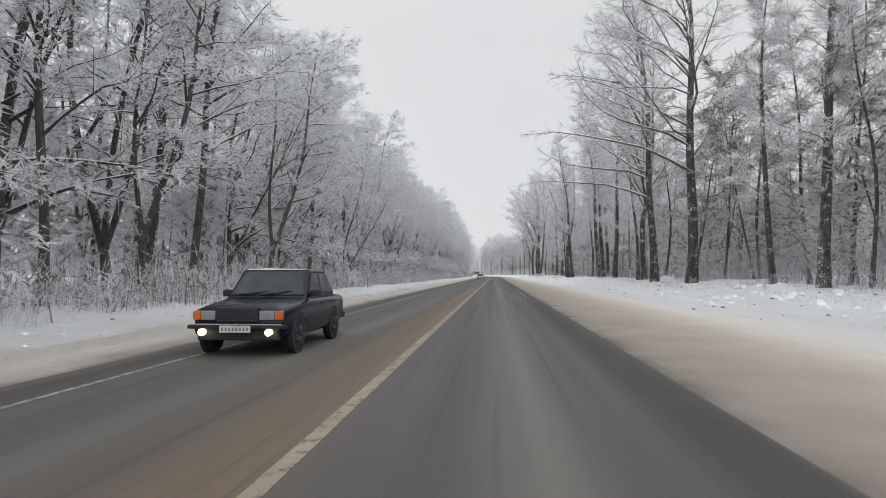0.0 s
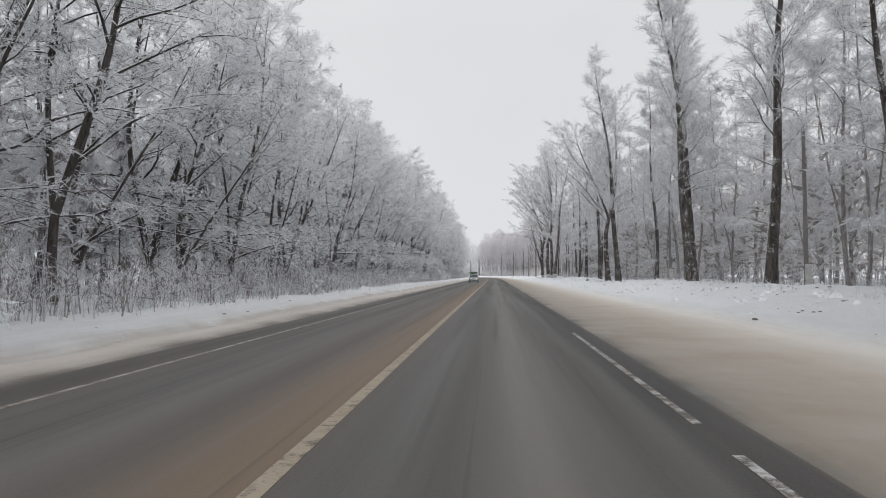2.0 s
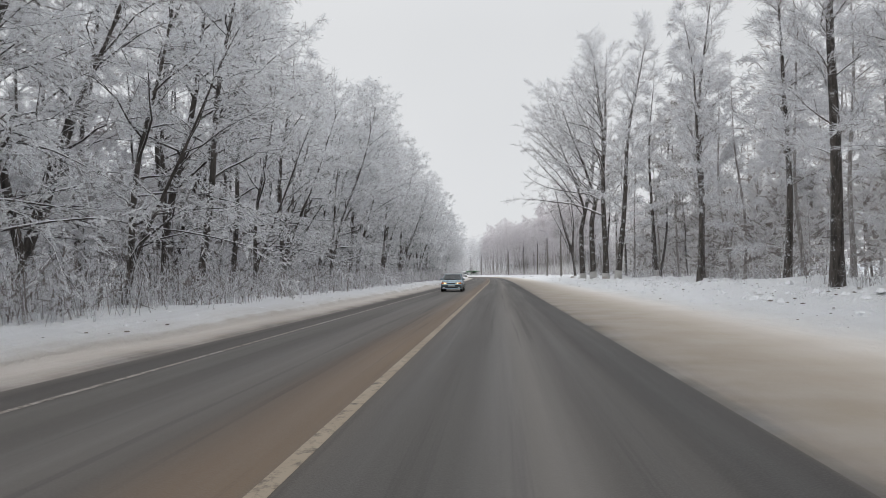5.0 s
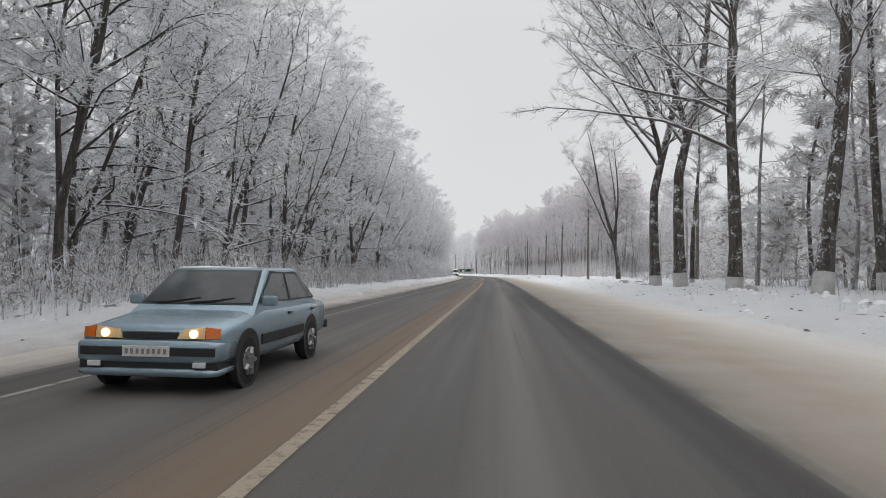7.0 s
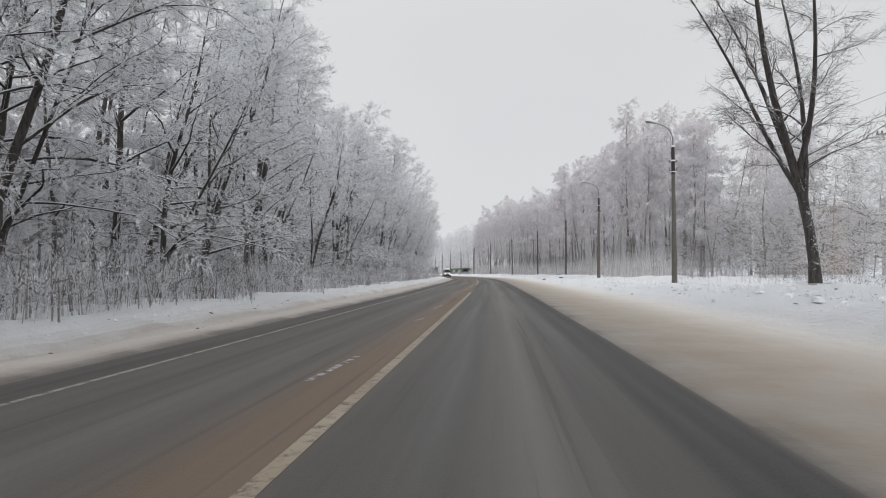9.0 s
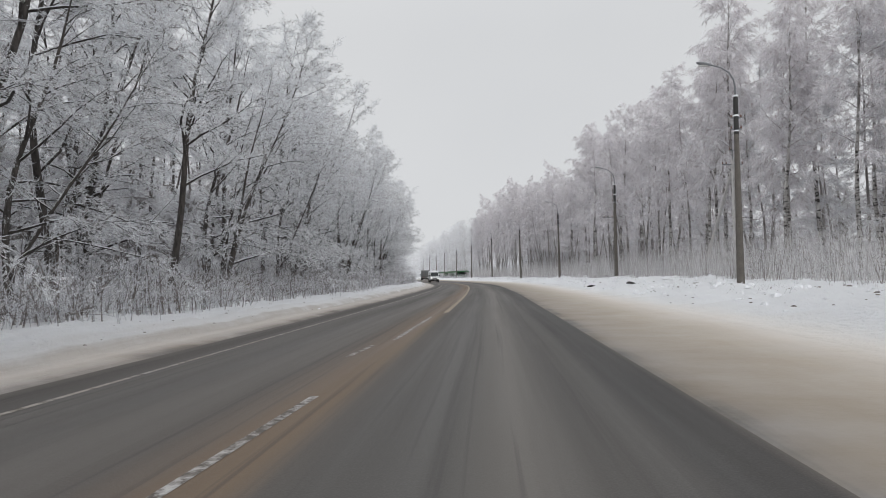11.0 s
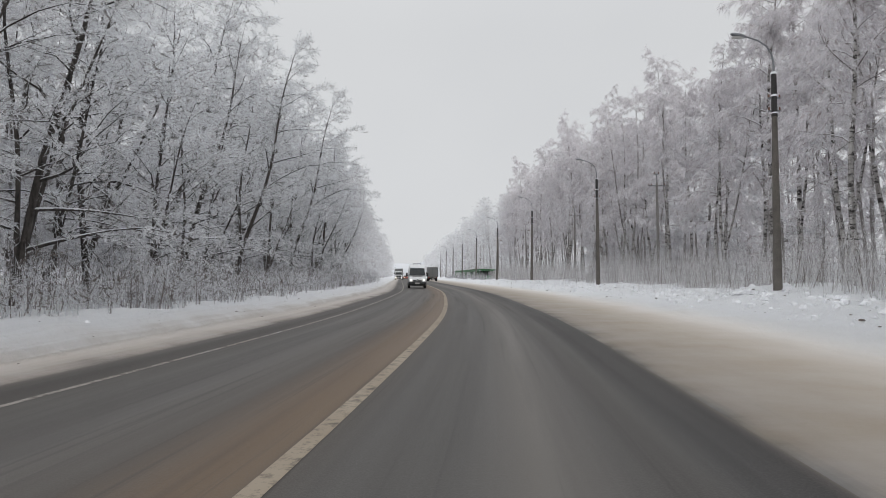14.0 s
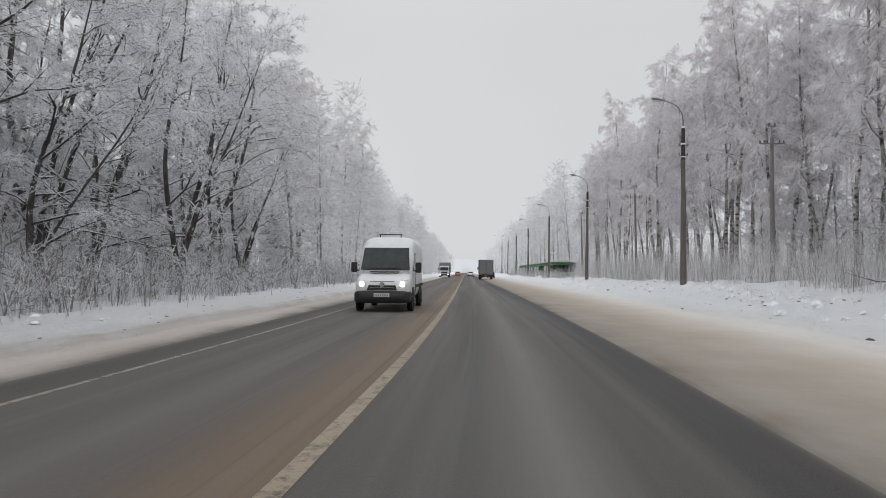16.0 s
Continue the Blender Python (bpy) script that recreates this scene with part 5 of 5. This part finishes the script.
        part("tail_light", box(a, b, length / 2 - 0.05, length / 2 - 0.005, belt - 0.27, belt - 0.12, 0.012), PAINT["red"], ob)
    part("rear_bumper", box(-half * 0.97, half * 0.97, length / 2 - 0.08, length / 2 + 0.07, 0.38, 0.52, 0.03), PAINT["trim"], ob)
    return ob


def on_road(s, d, turned=False):
    return Matrix.Translation(along(s, d, 0.006)) @ Euler((0, 0, heading(s) + (math.pi if turned else 0))).to_matrix().to_4x4()


sedan("saloon_car", "dark blue boxy saloon with lit fog lamps on the road", "dark_blue", on_road(15.75, -2.72), 4.13, 1.62, 1.45, 0.93, 2.42, 0.30, "steel_rim", True, False)
sedan("saloon_car", "silver-blue wedge-nosed saloon with glowing headlights on the road", "silver_blue", on_road(161.35, -2.12), 4.12, 1.65, 1.37, 0.89, 2.46, 0.29, "rim", False, True)
sedan("saloon_car", "small white saloon far down the road", "white", on_road(520, 1.9, True), 4.3, 1.65, 1.45, 0.92, 2.46, 0.29, "rim", False, False)
sedan("saloon_car", "red saloon far down the road with lit headlights", "red", on_road(548, -1.9), 4.3, 1.65, 1.45, 0.92, 2.46, 0.29, "rim", False, True)
sedan("saloon_car", "dark saloon parked far off beside the lorry", "dark_blue", on_road(498, 6.4, True), 4.3, 1.65, 1.45, 0.92, 2.46, 0.29, "rim", False, False)


def van(at):
    """A high-roofed panel van, nose to -y."""
    ob = thing("panel_van", "white high-roofed van with lit headlights and dark bumper", "van", "vans and lorries on the road", at)
    L, half, P = 5.6, 0.965, PAINT["white"]
    nose = -L / 2
    part("body", loft([(nose + 0.84, half * 0.955, 0.40, 1.44), (nose + 1.22, half * 0.975, 0.36, 2.20), (nose + 1.62, half * 0.97, 0.34, 2.50), (nose + 2.3, half * 0.965, 0.34, 2.60), (0.6, half * 0.965, 0.34, 2.62),
                       (L / 2 - 0.15, half * 0.96, 0.36, 2.60), (L / 2 - 0.02, half * 0.93, 0.40, 2.54)], 24, 6.0), P, ob, "white ribbed van body")
    part("bonnet", loft([(nose + 0.03, half * 0.86, 0.48, 0.98), (nose + 0.12, half * 0.93, 0.44, 1.06), (nose + 0.55, half * 0.97, 0.40, 1.22), (nose + 1.15, half * 0.98, 0.38, 1.42)], 20, 6.0), P, ob)
    part("windscreen", panel([(-0.84, nose + 0.80, 1.40), (0.84, nose + 0.80, 1.40), (0.78, nose + 1.20, 2.16), (-0.78, nose + 1.20, 2.16)], 0.02), PAINT["glass"], ob, "large dark windscreen")
    part("cowl", box(-0.5, 0.5, nose + 0.62, nose + 0.72, 1.30, 1.345, 0.01), PAINT["trim"], ob)
    for sx in (-1, 1):
        quad = [(sx * half * 0.985, nose + 1.12, 1.40), (sx * half * 0.985, nose + 2.0, 1.40), (sx * half * 0.965, nose + 2.0, 2.02), (sx * half * 0.965, nose + 1.56, 2.02)]
        part("side_window", panel(quad if sx > 0 else quad[::-1], 0.012), PAINT["glass"], ob)
        a, b = sorted((sx * (half + 0.05), sx * (half + 0.26)))
        part("mirror", box(a, b, nose + 1.0, nose + 1.12, 1.30, 1.66, 0.04), PAINT["trim"], ob, "tall black mirror")
        part("mirror_arm", rod([(sx * half * 0.97, nose + 1.15, 1.38), (sx * (half + 0.08), nose + 1.08, 1.38)], [0.025, 0.025], 6), PAINT["trim"], ob)
        part("headlight", panel([(sx * 0.52, nose + 0.035, 0.80), (sx * 0.84, nose + 0.12, 0.82), (sx * 0.86, nose + 0.20, 1.06), (sx * 0.56, nose + 0.10, 1.02)][::sx], 0.03), PAINT["lens"], ob, "clear headlight")
        part("headlamp_bulb", drum((sx * 0.68, nose + 0.02, 0.92), (sx * 0.68, nose + 0.07, 0.92), 0.085, 0.07, 16), PAINT["lit"], ob, "lit headlamp")
        part("side_trim", box(sx * half - 0.012, sx * half + 0.012, nose + 1.9, L / 2 - 0.3, 0.78, 0.88, 0.01), PAINT["trim"], ob)
        part("door_seam", box(sx * half * 0.975 - 0.004, sx * half * 0.975 + 0.012, nose + 2.08, nose + 2.10, 0.6, 2.0), PAINT["trim"], ob)
    part("grille", panel([(-0.50, nose + 0.02, 0.72), (0.50, nose + 0.02, 0.72), (0.40, nose + 0.08, 1.01), (-0.40, nose + 0.08, 1.01)], 0.025), PAINT["trim"], ob, "black grille with bright bars")
    for z in (0.80, 0.87):
        part("grille_bar", box(-0.40, 0.40, nose - 0.02, nose + 0.0, z, z + 0.014), PAINT["chrome"], ob)
    part("badge", drum((0, nose - 0.02, 0.90), (0, nose + 0.03, 0.90), 0.085, 0.085, 18), PAINT["chrome"], ob, "plain round badge")
    part("bumper", loft([(nose - 0.08, half * 0.80, 0.30, 0.68), (nose + 0.0, half * 0.95, 0.28, 0.70), (nose + 0.35, half * 1.0, 0.28, 0.72)], 18, 6.0), PAINT["trim"], ob, "dark grey bumper")
    plate(ob, nose - 0.085, 0.50)
    for x in (-0.28, 0.28):
        part("wiper", rod([(x - 0.3, nose + 0.79, 1.44), (x + 0.35, nose + 0.80, 1.46)], [0.014, 0.01], 5), PAINT["trim"], ob)
    rack = part("roof_rack", rod([(-0.42, nose + 2.2, 2.69), (0.42, nose + 2.2, 2.69)], [0.02, 0.02], 6), PAINT["trim"], ob)
    for x in (-0.38, 0.38):
        part("rack_foot", drum((x, nose + 2.2, 2.56), (x, nose + 2.2, 2.70), 0.02, 0.02, 6), PAINT["trim"], rack)
    arches(ob, half, nose + 0.95, nose + 4.3, 0.35)
    wheels(ob, 1.74, nose + 0.95, nose + 4.3, 0.345, "steel_rim", 0.2)
    return ob


van(on_road(378.6, -2.0))


def lorry(at, label, cab, box_paint):
    """A lorry with a tarpaulin body; nose to -y."""
    ob = thing("lorry", label, "lorry", "vans and lorries on the road", at)
    part("cab", frustum((1.15, -4.0, -2.3), (1.05, -3.75, -2.35), 0.75, 2.75, 0.08), PAINT[cab], ob)
    part("windscreen", panel([(-1.0, -3.905, 1.65), (1.0, -3.905, 1.65), (0.95, -3.80, 2.40), (-0.95, -3.80, 2.40)], 0.03), PAINT["glass"], ob)
    part("grille", box(-0.75, 0.75, -4.03, -3.92, 0.95, 1.40, 0.02), PAINT["trim"], ob)
    part("bumper", box(-1.18, 1.18, -4.12, -3.85, 0.45, 0.80, 0.04), PAINT["trim"], ob)
    for sx in (-1, 1):
        part("headlight", box(sx * 0.9 - 0.14, sx * 0.9 + 0.14, -4.135, -4.1, 0.55, 0.72, 0.01), PAINT["lit"], ob)
        part("mirror", box(min(sx * 1.2, sx * 1.42), max(sx * 1.2, sx * 1.42), -3.75, -3.65, 1.75, 2.3, 0.03), PAINT["trim"], ob)
        part("tail_light", box(sx * 0.95 - 0.16, sx * 0.95 + 0.16, 4.02, 4.06, 0.80, 0.95, 0.01), PAINT["red"], ob)
        part("mudflap", box(sx * 0.9 - 0.25, sx * 0.9 + 0.25, 3.55, 3.58, 0.25, 0.85), PAINT["trim"], ob)
    part("chassis", box(-0.5, 0.5, -3.6, 3.9, 0.62, 0.86, 0.02), PAINT["trim"], ob)
    part("load_body", box(-1.27, 1.27, -2.15, 4.0, 0.98, 3.55, 0.06), PAINT[box_paint], ob, "grey tarpaulin load body")
    for x in (-1.25, 0.0, 1.25):
        part("door_post", box(x - 0.04, x + 0.04, 3.99, 4.03, 1.0, 3.5, 0.01), PAINT["trim"], ob)
    part("tail_beam", box(-1.2, 1.2, 3.9, 4.03, 0.45, 0.6, 0.02), PAINT["trim"], ob)
    plate(ob, 4.06, 0.62)
    wheels(ob, 2.1, -3.1, 2.5, 0.48, "steel_rim", 0.28)
    return ob


lorry(on_road(470.0, 4.3, True), "lorry with a grey tarpaulin body seen from behind", "white", "tarp")
lorry(on_road(505.0, -4.4), "oncoming lorry with a dark load body far off", "white", "tarp")


# ---- long green roadside pavilion ----
GREEN = plain("green_sheet", (0.028, 0.145, 0.042), 0.5, 0.0, 1.5, 0.3)
PALE = plain("pale_board", (0.50, 0.51, 0.50), 0.6, 0.0, 1.5, 0.2)
DIM = plain("dim_board", (0.10, 0.10, 0.095), 0.7, 0.0, 1.5, 0.3)


def pavilion():
    """A row of open market bays under a thin green fascia, some closed with pale or green boards."""
    s0, s1, d = 462.0, 528.0, 15.6
    a, b = along(s0, d), along(s1, d)
    turn = math.atan2(-(b.x - a.x), b.y - a.y)
    L = (b - a).length
    ob = thing("market_pavilion", "long low green market pavilion with pale boards beside the road", "pavilion", "", Matrix.Translation((a.x, a.y, 0.55)) @ Euler((0, 0, turn)).to_matrix().to_4x4())
    part("fascia", box(-0.10, 0.10, 0, L, 2.05, 2.60, 0.03), GREEN, ob, "green sheet fascia")
    part("end_fascia", box(0.10, 3.8, -0.05, 0.06, 2.10, 2.60, 0.02), GREEN, ob, "green sheet fascia")
    part("roof", box(-0.3, 4.0, -0.3, L + 0.3, 2.61, 2.74, 0.03), M["pale_concrete"], ob, "flat snow-covered roof")
    part("back_wall", box(3.8, 3.95, 0, L, 0, 2.6), DIM, ob, "dim board back wall")
    part("end_wall", box(0.3, 3.7, -0.03, 0.03, 0, 0.95), GREEN, ob)
    bays = 16
    for i in range(bays + 1):
        y = L * i / bays
        part("post", box(-0.08, 0.08, y - 0.07, y + 0.07, 0, 2.1, 0.01), GREEN, ob)
        part("back_post", box(3.65, 3.78, y - 0.07, y + 0.07, 0, 2.6, 0.01), GREEN, ob)
        if i < bays:
            y0, y1 = y + 0.10, y + L / bays - 0.10
            if i % 4 in (1, 2):
                part("board", box(-0.03, 0.03, y0, y1, 0.95, 2.0), PALE, ob, "pale board")
            if i % 4 != 3:
                part("counter", box(-0.05, 0.05, y0, y1, 0.0, 0.9, 0.01), GREEN if i % 3 else PALE, ob, "boarded counter front")


pavilion()


# ---- block of flats behind the clearing ----
# both wall colours are lightened to stand for the haze in front of them
RENDERED = concrete("panel_concrete", (0.60, 0.58, 0.56))
BRICKISH = concrete("brown_render", (0.40, 0.34, 0.30))


def flats(at, length, storeys, bays, wall, label):
    """A panel block with storeys, framed windows and a flat roof; its front faces -x."""
    ob = thing("apartment_building", label, "building", "", at)
    H, D = storeys * 2.9 + 0.8, 12.0
    body = part("wall", box(0, D, 0, length, -0.3, H), wall, ob)
    part("roof", box(-0.35, D + 0.35, -0.35, length + 0.35, H, H + 0.28, 0.04), M["pale_concrete"], ob, "flat roof under snow")
    for f in range(storeys + 1):
        part("string_course", box(-0.03, 0.02, 0, length, 0.75 + f * 2.9 - 0.06, 0.75 + f * 2.9 + 0.06), M["pale_concrete"], ob)
    pitch = length / bays
    for f in range(storeys):
        for b in range(bays):
            y, z = b * pitch + pitch / 2, 1.6 + f * 2.9
            w = 0.95 if b % 3 else 1.4
            win = part("window", box(-0.05, 0.05, y - w / 2, y + w / 2, z, z + 1.45), PAINT["glass"], ob)
            for y0, y1, z0, z1 in ((y - w / 2 - 0.07, y - w / 2, z, z + 1.45), (y + w / 2, y + w / 2 + 0.07, z, z + 1.45), (y - 0.03, y + 0.03, z, z + 1.45), (y - w / 2 - 0.07, y + w / 2 + 0.07, z + 1.45, z + 1.53)):
                part("window_frame", box(-0.075, 0.03, y0, y1, z0, z1), PALE, win)
            part("sill", box(-0.16, 0.02, y - w / 2 - 0.1, y + w / 2 + 0.1, z - 0.07, z), PALE, win)
    return ob


flats(Matrix.Translation((50, 246, 0.8)), 34, 3, 9, RENDERED, "pale panel block of flats behind frosted trees")
flats(Matrix.Translation((54, 314, 0.8)), 16, 4, 4, BRICKISH, "brown rendered house behind frosted trees")


# ---- misty distance ----
def distance():
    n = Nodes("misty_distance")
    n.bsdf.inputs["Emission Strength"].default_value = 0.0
    # a far tree line; the mist over it is put into these pale greys
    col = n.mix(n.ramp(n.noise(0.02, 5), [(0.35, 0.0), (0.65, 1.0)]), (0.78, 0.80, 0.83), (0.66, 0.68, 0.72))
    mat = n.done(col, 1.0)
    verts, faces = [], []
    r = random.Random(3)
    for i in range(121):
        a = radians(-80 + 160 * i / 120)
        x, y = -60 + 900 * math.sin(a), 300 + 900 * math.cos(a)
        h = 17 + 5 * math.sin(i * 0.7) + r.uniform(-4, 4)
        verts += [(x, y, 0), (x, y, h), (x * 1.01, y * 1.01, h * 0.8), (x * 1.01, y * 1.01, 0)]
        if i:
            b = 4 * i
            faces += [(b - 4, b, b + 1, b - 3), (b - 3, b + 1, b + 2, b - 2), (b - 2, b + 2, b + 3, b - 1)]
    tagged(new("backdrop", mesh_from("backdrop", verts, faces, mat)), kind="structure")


distance()
